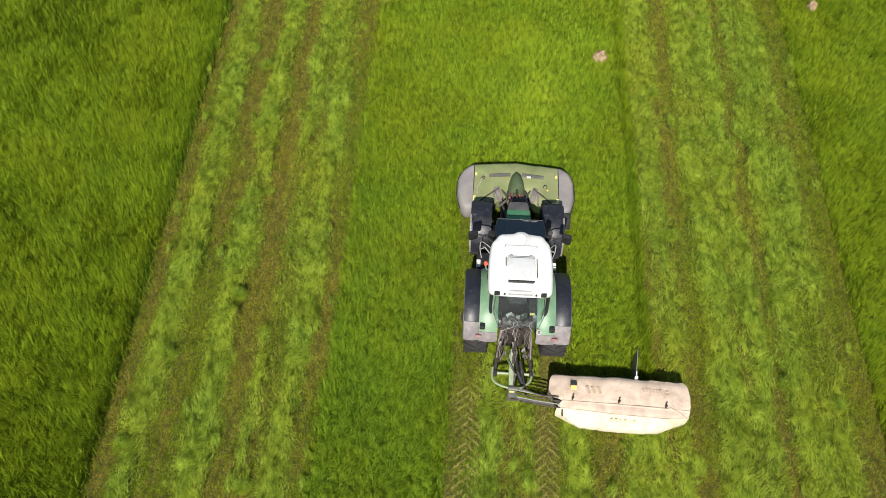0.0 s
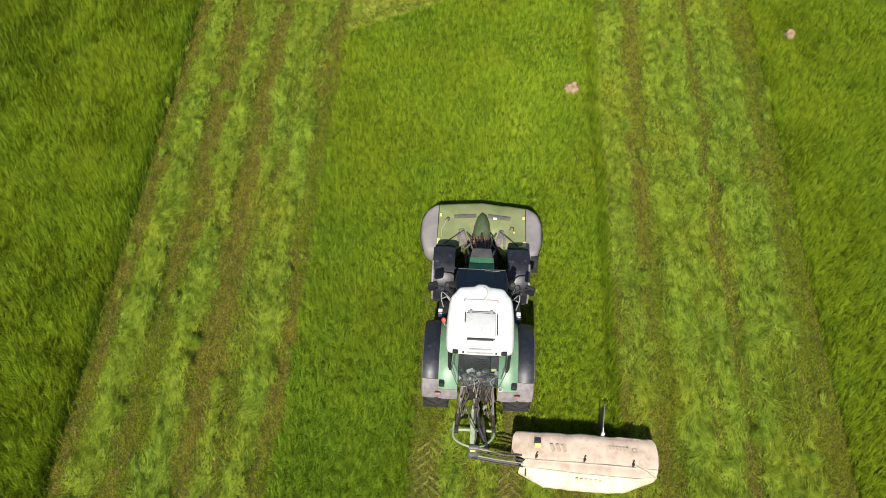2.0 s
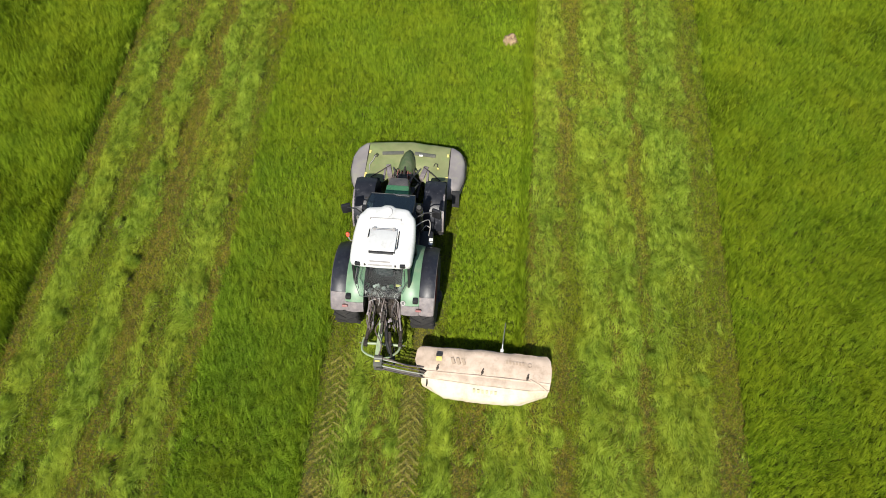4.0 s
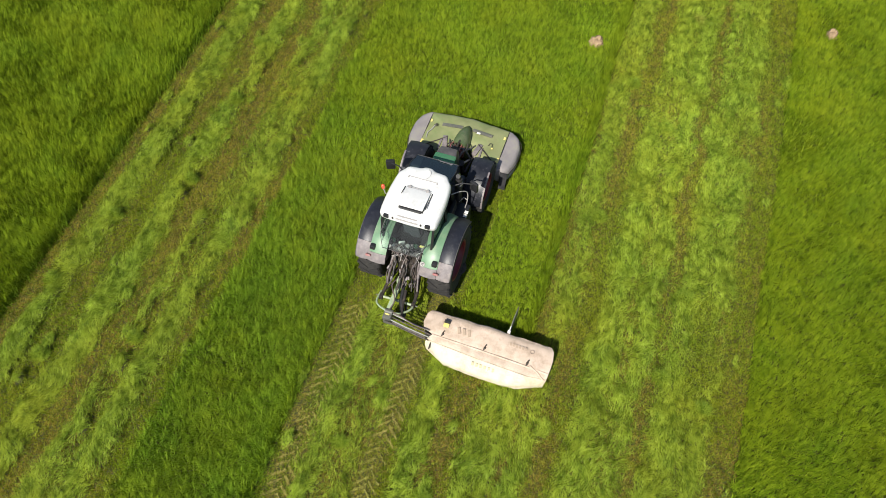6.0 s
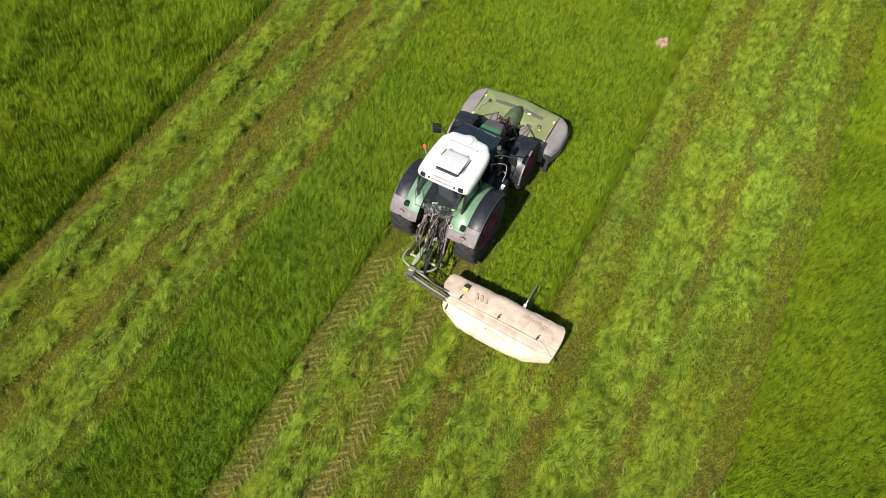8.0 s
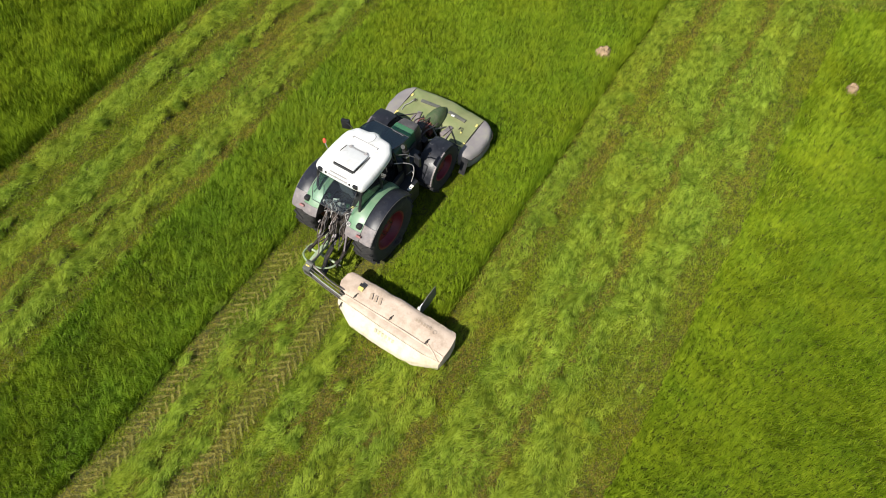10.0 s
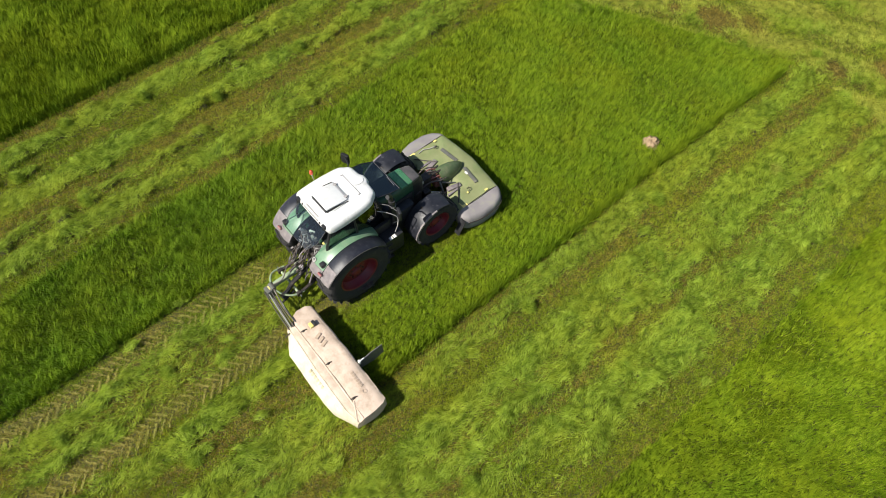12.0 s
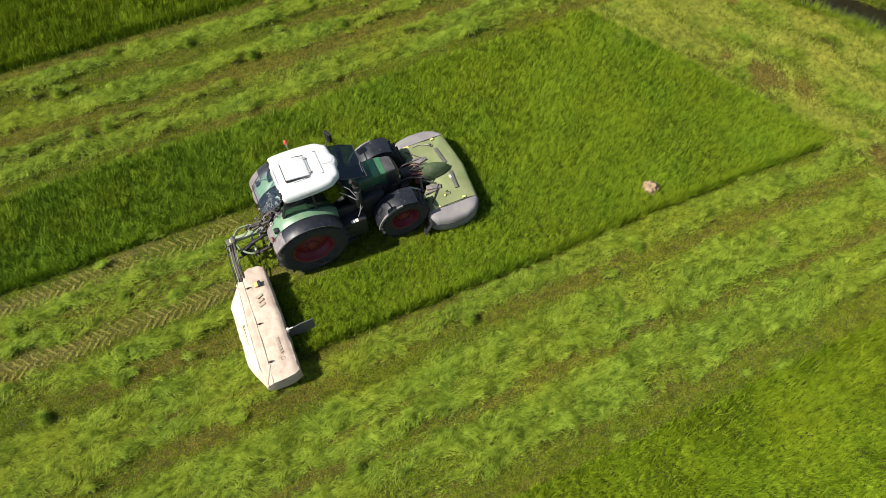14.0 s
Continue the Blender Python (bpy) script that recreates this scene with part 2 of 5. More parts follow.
def glide(points, steps=5):
    """A smooth line through the points."""
    p = [Vector(q) for q in points]
    p = [2 * p[0] - p[1], *p, 2 * p[-1] - p[-2]]
    out = []
    for i in range(1, len(p) - 2):
        a, b, c, d = p[i - 1 : i + 3]
        for k in range(steps):
            t = k / steps
            out.append(0.5 * (2 * b + (c - a) * t + (2 * a - 5 * b + 4 * c - d) * t * t + (3 * b - a - 3 * c + d) * t**3))
    return out + [p[-2]]


def tube(points, r, n=8, smooth=0, r_end=None):
    """A round rod, pipe or hose along points."""
    pts = glide(points, smooth) if smooth else [Vector(q) for q in points]
    bm = bmesh.new()
    rings, side = [], None
    for i, p in enumerate(pts):
        way = (pts[min(i + 1, len(pts) - 1)] - pts[max(i - 1, 0)]).normalized()
        if side is None:
            side = way.orthogonal().normalized()
        side = (side - way * side.dot(way)).normalized()
        up = way.cross(side)
        rad = r if r_end is None else r + (r_end - r) * i / (len(pts) - 1)
        rings.append([bm.verts.new(p + rad * (math.cos(a) * side + math.sin(a) * up)) for a in (2 * math.pi * k / n for k in range(n))])
    for a, b in zip(rings, rings[1:]):
        for k in range(n):
            bm.faces.new((a[k], a[(k + 1) % n], b[(k + 1) % n], b[k]))
    bm.faces.new(rings[0][::-1])
    bm.faces.new(rings[-1])
    bmesh.ops.recalc_face_normals(bm, faces=bm.faces)
    return bm


def lathe(profile, n=48, centre=(0, 0, 0), caps=True):
    """Turns a profile of (radius, x) about an axle along x."""
    bm = bmesh.new()
    rings = []
    for r, x in profile:
        rings.append([bm.verts.new((centre[0] + x, centre[1] + r * math.cos(a), centre[2] + r * math.sin(a))) for a in (2 * math.pi * k / n for k in range(n))])
    for a, b in zip(rings, rings[1:]):
        for k in range(n):
            bm.faces.new((a[k], a[(k + 1) % n], b[(k + 1) % n], b[k]))
    if caps:
        bm.faces.new(rings[0][::-1])
        bm.faces.new(rings[-1])
    bmesh.ops.recalc_face_normals(bm, faces=bm.faces)
    return bm


def loft(rings, close=True):
    """A skin over rings of points, closed at both ends."""
    bm = bmesh.new()
    rows = [[bm.verts.new(p) for p in ring] for ring in rings]
    n = len(rows[0])
    for a, b in zip(rows, rows[1:]):
        for k in range(n if close else n - 1):
            bm.faces.new((a[k], a[(k + 1) % n], b[(k + 1) % n], b[k]))
    if close:
        bm.faces.new(rows[0][::-1])
        bm.faces.new(rows[-1])
    bmesh.ops.recalc_face_normals(bm, faces=bm.faces)
    return bm


def round_outline(points, radius=0.08, n=4):
    """A closed outline with its corners rounded."""
    out, c = [], len(points)
    for i in range(c):
        p, a, b = Vector(points[i]), Vector(points[i - 1]), Vector(points[(i + 1) % c])
        u, v = a - p, b - p
        k = min(radius, u.length * 0.45, v.length * 0.45)
        s, e = p + u.normalized() * k, p + v.normalized() * k
        for j in range(n + 1):
            t = j / n
            out.append((1 - t) ** 2 * s + 2 * t * (1 - t) * p + t * t * e)
    return out


def cushion(outline, levels, lift=None, crown=()):
    """A soft-edged body over an outline: levels of (inset in metres, height); lift: a height added at (x, y)."""
    n, mid = len(outline), sum((Vector(p) for p in outline), Vector((0, 0))) / len(outline)
    rings = []
    for inset, z in levels:
        ring = []
        for i in range(n):
            p, a, b = Vector(outline[i]), Vector(outline[i - 1]), Vector(outline[(i + 1) % n])
            t = (b - a).normalized()
            inward = Vector((-t.y, t.x))
            if inward.dot(mid - p) < 0:
                inward = -inward
            q = p + inward * inset
            ring.append((q.x, q.y, z + (lift(q.x, q.y) if lift else 0)))
        rings.append(ring)
    last = rings[-1]
    for k, z in crown:
        rings.append([(mid.x + (p[0] - mid.x) * k, mid.y + (p[1] - mid.y) * k, z + (lift(p[0], p[1]) * k if lift else 0)) for p in last])
    return loft(rings)


def cut(bm, point, normal):
    """Keeps the part of a closed body on the side that the normal points away from, and closes the cut."""
    g = bmesh.ops.bisect_plane(bm, geom=[*bm.verts, *bm.edges, *bm.faces], plane_co=point, plane_no=normal, clear_outer=True)
    edges = [e for e in g["geom_cut"] if isinstance(e, bmesh.types.BMEdge)]
    if edges:
        bmesh.ops.holes_fill(bm, edges=[e for e in bm.edges if e.is_boundary], sides=0)
    return bm


def sheet(corners, thick=0.006):
    """A thin flat plate over a ring of corners."""
    p = [Vector(c) for c in corners]
    nrm = (p[1] - p[0]).cross(p[2] - p[0]).normalized() * thick
    return loft([[q - nrm / 2 for q in p], [q + nrm / 2 for q in p]])


def arch(xa, xb, cy, cz, r, a0, a1, thick=0.04, n=18, crown=0.0, bow=0.0):
    """A mudguard: a bent plate between two x about an axle; angles in degrees from +y upward; crown: how far its middle bulges."""
    rings, across = [], 6
    for i in range(n + 1):
        a = radians(a0 + (a1 - a0) * i / n)
        ring = []
        for side in (0, 1):
            for j in range(across + 1):
                f = j / across if not side else 1 - j / across
                x = xa + (xb - xa) * f
                rr = r + crown * (1 - (2 * f - 1) ** 2) - (thick if side else 0) + bow * f
                ring.append((x, cy + rr * math.cos(a), cz + rr * math.sin(a)))
        rings.append(ring)
    return loft(rings)

# grass tints: dark, middle, light blade, and the hue of the large patches
TINT = {
    "tall": ((0.070, 0.126, 0.004), (0.140, 0.216, 0.007), (0.220, 0.294, 0.017), (0.158, 0.210, 0.008)),
    "stand": ((0.088, 0.154, 0.006), (0.154, 0.244, 0.009), (0.234, 0.328, 0.022), (0.196, 0.254, 0.012)),
    "lea": ((0.078, 0.148, 0.007), (0.136, 0.230, 0.011), (0.208, 0.306, 0.027), (0.176, 0.234, 0.012)),
    "stubble": ((0.080, 0.126, 0.005), (0.138, 0.198, 0.008), (0.206, 0.258, 0.018), (0.164, 0.184, 0.010)),
    "dry": ((0.102, 0.078, 0.012), (0.182, 0.140, 0.022), (0.268, 0.212, 0.042), (0.196, 0.168, 0.022)),
    "swath": ((0.140, 0.212, 0.014), (0.200, 0.286, 0.022), (0.274, 0.362, 0.048), (0.236, 0.284, 0.022)),
    "track": ((0.104, 0.086, 0.014), (0.185, 0.156, 0.025), (0.280, 0.242, 0.050), (0.178, 0.170, 0.022)),
    "print": ((0.215, 0.190, 0.040), (0.310, 0.278, 0.070), (0.405, 0.368, 0.115), (0.258, 0.260, 0.048)),
    "pale": ((0.190, 0.222, 0.020), (0.275, 0.312, 0.034), (0.365, 0.400, 0.074), (0.295, 0.292, 0.044)),
}

# ---- tractor ----


def tyre_body(r, half, rim_r):
    """A field tyre, turned about x, open where the rim sits."""
    return lathe([(rim_r, -half * 0.72), (rim_r + 0.05, -half * 0.86), (r * 0.80, -half * 0.99), (r * 0.90, -half * 0.95), (r * 0.955, -half * 0.78),
                  (r * 0.97, -half * 0.4), (r * 0.975, 0), (r * 0.97, half * 0.4), (r * 0.955, half * 0.78), (r * 0.90, half * 0.95), (r * 0.80, half * 0.99),
                  (rim_r + 0.05, half * 0.86), (rim_r, half * 0.72)], 56, caps=False)


def wheel(name, parent, x, y, r, half, rim_r, lugs, s):
    """Tyre with its rim, hub and bolts; s: the side the dish faces."""
    tyre = part(name, tyre_body(r, half, rim_r), M["tyre"], parent, "muddy black rubber tyre with deep lugs")
    tyre.location = (x, y, r)
    data = mesh_of("lug", block(-half * 0.5, half * 0.5, -0.035, 0.035, -0.05, 0.025, 0), M["tyre"])
    for i in range(lugs):
        for t in (-1, 1):
            a = 2 * math.pi * (i + (0.5 if t > 0 else 0)) / lugs
            lug = new("lug", data)
            lug.parent = tyre
            lug.matrix_local = Matrix.Rotation(-a, 4, "X") @ Matrix.Translation((t * half * 0.49, 0, r * 0.975)) @ Matrix.Rotation(t * radians(38), 4, "Z")
    e = s * half
    rim = lathe([(0.10, e * 0.30), (rim_r * 0.45, e * 0.30), (rim_r * 0.55, e * 0.15), (rim_r * 0.80, e * 0.10), (rim_r * 0.93, e * 0.45), (rim_r * 0.96, e * 0.74),
                 (rim_r * 1.03, e * 0.80), (rim_r * 1.04, e * 0.70), (rim_r * 0.99, -e * 0.7), (0.10, -e * 0.6)], 40)
    rim_ob = part("rim", rim, M["rim"], tyre, "dark red dished steel rim")
    part("hub", lathe([(0.02, e * 0.48), (0.11, e * 0.47), (0.14, e * 0.40), (0.15, e * 0.28), (0.02, e * 0.2)], 20), M["rim"], tyre)
    for i in range(8):
        a = 2 * math.pi * i / 8
        c = (e * 0.33, 0.20 * math.cos(a), 0.20 * math.sin(a))
        part("wheel_bolt", lathe([(0.022, e * 0.0 - 0.02), (0.022, 0.02)], 6, c), M["iron"], tyre)
    return tyre


tractor = thing("tractor", "dusty dark green farm tractor with white cab roof and red wheels", "tractor")
for s in (-1, 1):
    wheel("rear_wheel", tractor, s * 0.955, 0.0, 1.0, 0.31, 0.56, 22, s)
    wheel("front_wheel", tractor, s * 0.945, 2.66, 0.735, 0.27, 0.40, 20, s)

# chassis
part("gearbox", join(block(-0.30, 0.30, -0.62, 1.2, 0.55, 1.25, 0.06), block(-0.22, 0.22, -0.72, -0.5, 0.6, 1.45, 0.04)), M["iron"], tractor, "dirty dark iron gearbox housing")
part("rear_axle", lathe([(0.10, -0.78), (0.17, -0.62), (0.21, -0.30), (0.21, 0.30), (0.17, 0.62), (0.10, 0.78)], 20, (0, 0, 1.0)), M["iron"], tractor)
part("engine_block", block(-0.33, 0.33, 1.1, 2.8, 0.55, 1.3, 0.05), M["iron"], tractor)
part("front_axle", join(lathe([(0.08, -0.78), (0.12, -0.5), (0.14, 0), (0.12, 0.5), (0.08, 0.78)], 16, (0, 2.66, 0.72)), block(-0.2, 0.2, 2.42, 2.9, 0.55, 0.95, 0.05)), M["iron"], tractor)

# bonnet: rounded sections along y
def bonnet_ring(y, half, z_low, z_top, n=14):
    ring = []
    for k in range(n + 1):
        a = math.pi * k / n
        c, q = math.cos(a), math.sin(a)
        ring.append((half * math.copysign(abs(c) ** 0.35, c), y, z_low + (z_top - z_low) * q**0.38))
    return ring


part("bonnet", loft([bonnet_ring(y, h, 1.18, z) for y, h, z in ((1.30, 0.37, 2.02), (1.75, 0.365, 2.00), (2.2, 0.35, 1.97), (2.50, 0.335, 1.93))]), M["dark_green"], tractor, "glossy dark green bonnet", 60)
# lighter skin over the bonnet's front: a sunlit patch painted ahead of the cab's shade
part("bonnet_sunlit_front", loft([bonnet_ring(y, h, 1.88, z) for y, h, z in ((2.14, 0.315, 1.985), (2.3, 0.31, 1.972), (2.51, 0.30, 1.945))]), M["bonnet_sunlit"], tractor, "glossy green bonnet front, lighter colour for its sunlit patch", 60)
part("nose_cap", loft([bonnet_ring(y, h, 1.12, z) for y, h, z in ((2.505, 0.325, 1.935), (2.70, 0.30, 1.90), (2.84, 0.27, 1.83), (2.92, 0.23, 1.66))]), M["black"], tractor, "black nose grille shell", 60)
part("nose_plate", loft([bonnet_ring(y, h, 1.84, z) for y, h, z in ((2.515, 0.285, 1.952), (2.68, 0.265, 1.922), (2.80, 0.235, 1.872))]), M["cap"], tractor, "dusty grey nose cap", 60)
for s in (-1, 1):
    part("side_grille", block(min(s * 0.36, s * 0.385), max(s * 0.36, s * 0.385), 1.5, 2.45, 1.2, 1.62, 0.008), M["black"], tractor, "black slotted engine grille")
    for k in range(7):
        part("grille_slat", block(min(s * 0.38, s * 0.40), max(s * 0.38, s * 0.40), 1.53, 2.42, 1.23 + 0.053 * k, 1.255 + 0.053 * k, 0.004), M["iron"], tractor)
    part("headlight", block(s * 0.17 - 0.07, s * 0.17 + 0.07, 2.88, 2.93, 1.40, 1.52, 0.02), M["paper"], tractor, "rectangular headlight glass")

# front hitch and its hoses
part("front_hitch", join(block(-0.34, 0.34, 2.9, 3.12, 0.55, 1.05, 0.04), block(-0.12, 0.12, 3.0, 3.3, 0.8, 1.3, 0.03)), M["iron"], tractor, "dark iron front hitch")
for s in (-1, 1):
    part("hitch_arm", join(tube([(s * 0.36, 3.0, 0.62), (s * 0.40, 3.55, 0.60), (s * 0.40, 3.95, 0.62)], 0.05, 8), block(s * 0.40 - 0.06, s * 0.40 + 0.06, 3.86, 4.02, 0.54, 0.72, 0.03)), M["iron"], tractor)
    part("lift_ram", tube([(s * 0.28, 2.98, 1.0), (s * 0.37, 3.5, 0.64)], 0.035, 10), M["steel"], tractor)
part("top_link", tube([(0, 3.2, 1.22), (0, 3.95, 1.05)], 0.035, 8), M["iron"], tractor)
rng = random.Random(5)
for k in range(7):
    x = -0.26 + 0.085 * k
    mat = M["hose_red"] if k in (1, 3, 4) else M["hose"]
    part("front_hose", tube([(x * 0.6, 2.95, 1.1), (x + rng.uniform(-0.05, 0.05), 3.2, 1.14 + rng.uniform(0, 0.10)), (x * 1.1, 3.48, 1.08 + rng.uniform(-0.08, 0.08)), (x * 0.9, 3.75, 0.98)], 0.019, 7, 5), mat, tractor,
         "dusty red hydraulic hose" if k in (1, 3, 4) else "")

# rear mudguards
for s in (-1, 1):
    a, b, c = s * 0.46, s * 0.90, s * 1.265
    part("mudguard", arch(a, b, 0, 1.0, 1.10, 36, 139, 0.04, 20, 0.035), M["green"], tractor, "sun-faded green rear mudguard")
    part("mudguard_edge", arch(b + s * 0.004, c, 0, 1.0, 1.075, 36, 127, 0.05, 20, 0.03), M["mudguard"], tractor, "dark blue-grey plastic mudguard edge")
    part("mudguard_back", arch(b + s * 0.004, c - s * 0.004, 0, 1.0, 1.077, 127.3, 153, 0.05, 8, 0.03), M["dusty"], tractor, "dust-covered grey mudguard end")
    part("mudguard_back", arch(a, b, 0, 1.0, 1.098, 139.3, 153, 0.05, 6, 0.035), M["dusty"], tractor, "dust-covered grey mudguard end")
    part("mudguard_lip", tube([(c + s * 0.008, 1.065 * math.cos(radians(g)), 1.0 + 1.065 * math.sin(radians(g))) for g in range(36, 155, 6)], 0.008, 6), M["cap"], tractor, "dusty dark rubber mudguard lip")
    part("mudguard_wall", arch(a, a + s * 0.03, 0, 1.0, 1.08, 38, 150, 0.5, 12), M["black"], tractor)
    # lamps on the guard's back
    lamp = part("work_light", join(block(s * 0.82 - 0.065, s * 0.82 + 0.065, -0.83, -0.70, 1.80, 1.93, 0.03)), M["black"], tractor, "small black work light")
    part("tail_light", block(s * 0.90 - 0.07, s * 0.90 + 0.07, -0.965, -0.90, 1.655, 1.71, 0.02, Matrix.Rotation(radians(-35), 3, "X")), M["red"], tractor, "dusty red tail light")
sign = part("speed_sign", lathe([(0.02, -0.008), (0.062, -0.008), (0.062, 0.008), (0.02, 0.008)], 24), M["seam"], tractor, "round greyish sign with dark marks")
sign.matrix_local = pose(0.52, -0.815, 1.80, 47, 0, 0) @ pose(0, 0, 0, 0, -90, 0)
for w in (-0.024, 0.0, 0.024):
    part("sign_mark", block(0.009, 0.013, w - 0.007, w + 0.007, -0.03, 0.03, 0), M["black"], sign)

# front mudguards
for s in (-1, 1):
    part("front_mudguard", arch(s * 0.67, s * 1.225, 2.66, 0.735, 0.80, 62, 172, 0.035, 16, 0.03), M["front_guard"], tractor, "scuffed black plastic front mudguard")
    part("mudguard_trim", arch(s * 1.19, s * 1.24, 2.66, 0.735, 0.805, 95, 176, 0.06, 12), M["dusty"], tractor, "dust-grey mudguard trim")
    part("mudguard_bracket", tube([(s * 0.5, 2.6, 1.0), (s * 0.66, 2.45, 1.45), (s * 0.9, 2.35, 1.50)], 0.025, 8), M["iron"], tractor)

# cab body
for s in (-1, 1):
    part("engine_side_panel", block(min(s * 0.33, s * 0.64), max(s * 0.33, s * 0.64), 1.38, 2.30, 0.62, 1.52, 0.06), M["black"], tractor, "black engine side panel")
    part("door_sill", block(min(s * 0.56, s * 0.68), max(s * 0.56, s * 0.68), 0.30, 1.42, 1.05, 1.56, 0.05), M["black"], tractor)
    part("scuttle", block(min(s * 0.30, s * 0.58), max(s * 0.30, s * 0.58), 1.34, 1.60, 1.45, 1.88, 0.08), M["black"], tractor)
    part("quarter_panel", block(min(s * 0.60, s * 0.68), max(s * 0.60, s * 0.68), -0.46, 0.40, 1.5, 2.02, 0.04), M["dark_green"], tractor, "dark green cab corner panel")
part("cab_floor", block(-0.62, 0.62, -0.42, 1.42, 1.2, 1.46, 0.05), M["black"], tractor, "black cab underbody")
part("cab_rear_wall", block(-0.60, 0.60, -0.52, -0.42, 1.3, 1.78, 0.03), M["black"], tractor)
part("cab_front_wall", block(-0.42, 0.42, 1.36, 1.44, 1.4, 1.98, 0.03), M["black"], tractor)
outline = [(x, y) for x, y in ((0.0, 1.30), (0.10, 1.295), (0.17, 1.235), (0.47, 1.205), (0.54, 1.16), (0.60, 1.06), (0.68, 0.97), (0.715, 0.80), (0.745, 0.45), (0.75, 0.10), (0.735, -0.22), (0.70, -0.335), (0.5, -0.36), (0.0, -0.37))]
outline = round_outline(outline + [(-x, y) for x, y in outline[-2:0:-1]], 0.05, 2)
part("roof", cushion(outline, [(0.06, 2.655), (0.0, 2.70), (-0.005, 2.80), (0.012, 2.865), (0.035, 2.895), (0.06, 2.915)], crown=((0.86, 2.932), (0.7, 2.942), (0.45, 2.948))), M["white"], tractor, "bright white cab roof", 50)
# black strips put in for the shade in the gap under the raised hatch
part("hatch_gap_shade", join(block(-0.29, 0.29, -0.125, -0.05, 2.93, 3.015, 0.01), block(0.30, 0.32, -0.10, 0.30, 2.93, 2.985, 0.005)), M["black"], tractor, "black strips standing in for the shaded gap under the hatch")
hatch = part("roof_hatch", block(-0.325, 0.325, -0.31, 0.31, -0.02, 0.02, 0.015), M["white"], tractor, "white roof hatch tilted open at the back")
hatch.matrix_local = pose(0, 0.20, 3.018, -8.5, 0, 0)
part("hatch_hinge", join(tube([(-0.30, 0.53, 2.99), (0.31, 0.53, 2.99)], 0.009, 6), *[block(x - 0.03, x + 0.03, 0.47, 0.57, 2.95, 3.0, 0.01) for x in (-0.23, 0.23)]), M["seam"], tractor, "grey hatch hinge")
for x, y0, y1 in ((0.365, -0.02, 0.50), (-0.35, 0.25, 0.52)):
    part("hatch_stay", tube([(x, y0, 3.03), (x, y1, 2.965)], 0.011, 6), M["iron"], tractor)
part("roof_seam", join(tube([(-0.37, 0.85, 2.955), (0.36, 0.85, 2.955)], 0.008, 6), tube([(-0.38, 0.80, 2.952), (-0.37, 0.86, 2.955)], 0.014, 6), tube([(0.36, 0.86, 2.955), (0.37, 0.80, 2.952)], 0.014, 6)), M["seam"], tractor, "thin grey roof bead")
part("roof_cable", tube([(0.02, 1.20, 2.93), (0.11, 1.12, 2.95), (0.12, 0.98, 2.955), (0.05, 0.87, 2.955)], 0.004, 5, 5), M["seam"], tractor)
part("roof_vent", join(block(-0.28, 0.28, -0.385, -0.35, 2.83, 2.86, 0.008), block(-0.25, 0.25, -0.33, -0.30, 2.89, 2.925, 0.008)), M["seam"], tractor, "grey slotted roof vent")
for s in (-1, 1):
    part("rear_work_light", block(s * 0.53 - 0.065, s * 0.53 + 0.065, -0.395, -0.32, 2.78, 2.89, 0.02), M["black"], tractor, "black rear work light set in the roof")
    part("roof_marker", block(s * 0.36 - 0.022, s * 0.36 + 0.022, -0.385, -0.34, 2.80, 2.86, 0.012), M["iron"], tractor)
    part("front_work_light", block(s * 0.36 - 0.07, s * 0.36 + 0.07, 1.17, 1.235, 2.74, 2.82, 0.02), M["black"], tractor)
    part("pillar", tube([(s * 0.60, 1.12, 2.70), (s * 0.52, 1.40, 1.45)], 0.035, 8), M["black"], tractor)
    part("pillar", tube([(s * 0.70, 0.38, 2.70), (s * 0.73, 0.40, 2.2), (s * 0.66, 0.42, 1.45)], 0.032, 8), M["black"], tractor)
    part("pillar", tube([(s * 0.66, -0.30, 2.70), (s * 0.66, -0.46, 2.2), (s * 0.58, -0.47, 1.6)], 0.035, 8), M["black"], tractor)
    part("door_window", sheet([(s * 0.61, 1.09, 2.68), (s * 0.70, 0.41, 2.68), (s * 0.72, 0.43, 2.15), (s * 0.66, 0.45, 1.5), (s * 0.54, 1.34, 1.5), (s * 0.60, 1.22, 2.2)]), M["glass_dark"], tractor, "greenish door glass")
    part("side_window", sheet([(s * 0.70, 0.36, 2.68), (s * 0.665, -0.28, 2.68), (s * 0.665, -0.43, 2.2), (s * 0.64, -0.45, 2.0), (s * 0.72, 0.36, 2.0)]), M["glass_dark"], tractor, "greenish side glass")
    part("window_rubber", join(tube([(s * 0.71, 0.34, 2.05), (s * 0.665, -0.42, 2.05)], 0.014, 6), tube([(s * 0.68, -0.36, 2.62), (s * 0.675, -0.45, 2.1)], 0.012, 6)), M["black"], tractor)
    # mirrors
    arm = part("mirror_arm", tube([(s * 0.60, 1.16, 2.50), (s * 0.85, 1.32, 2.55), (s * 1.10, 1.40, 2.50)], 0.018, 7), M["black"], tractor)
    part("mirror", block(s * 1.14 - 0.12, s * 1.14 + 0.12, 1.38, 1.47, 2.22, 2.56, 0.04, Matrix.Rotation(radians(s * -20), 3, "Z")), M["black"], tractor, "black door mirror housing")
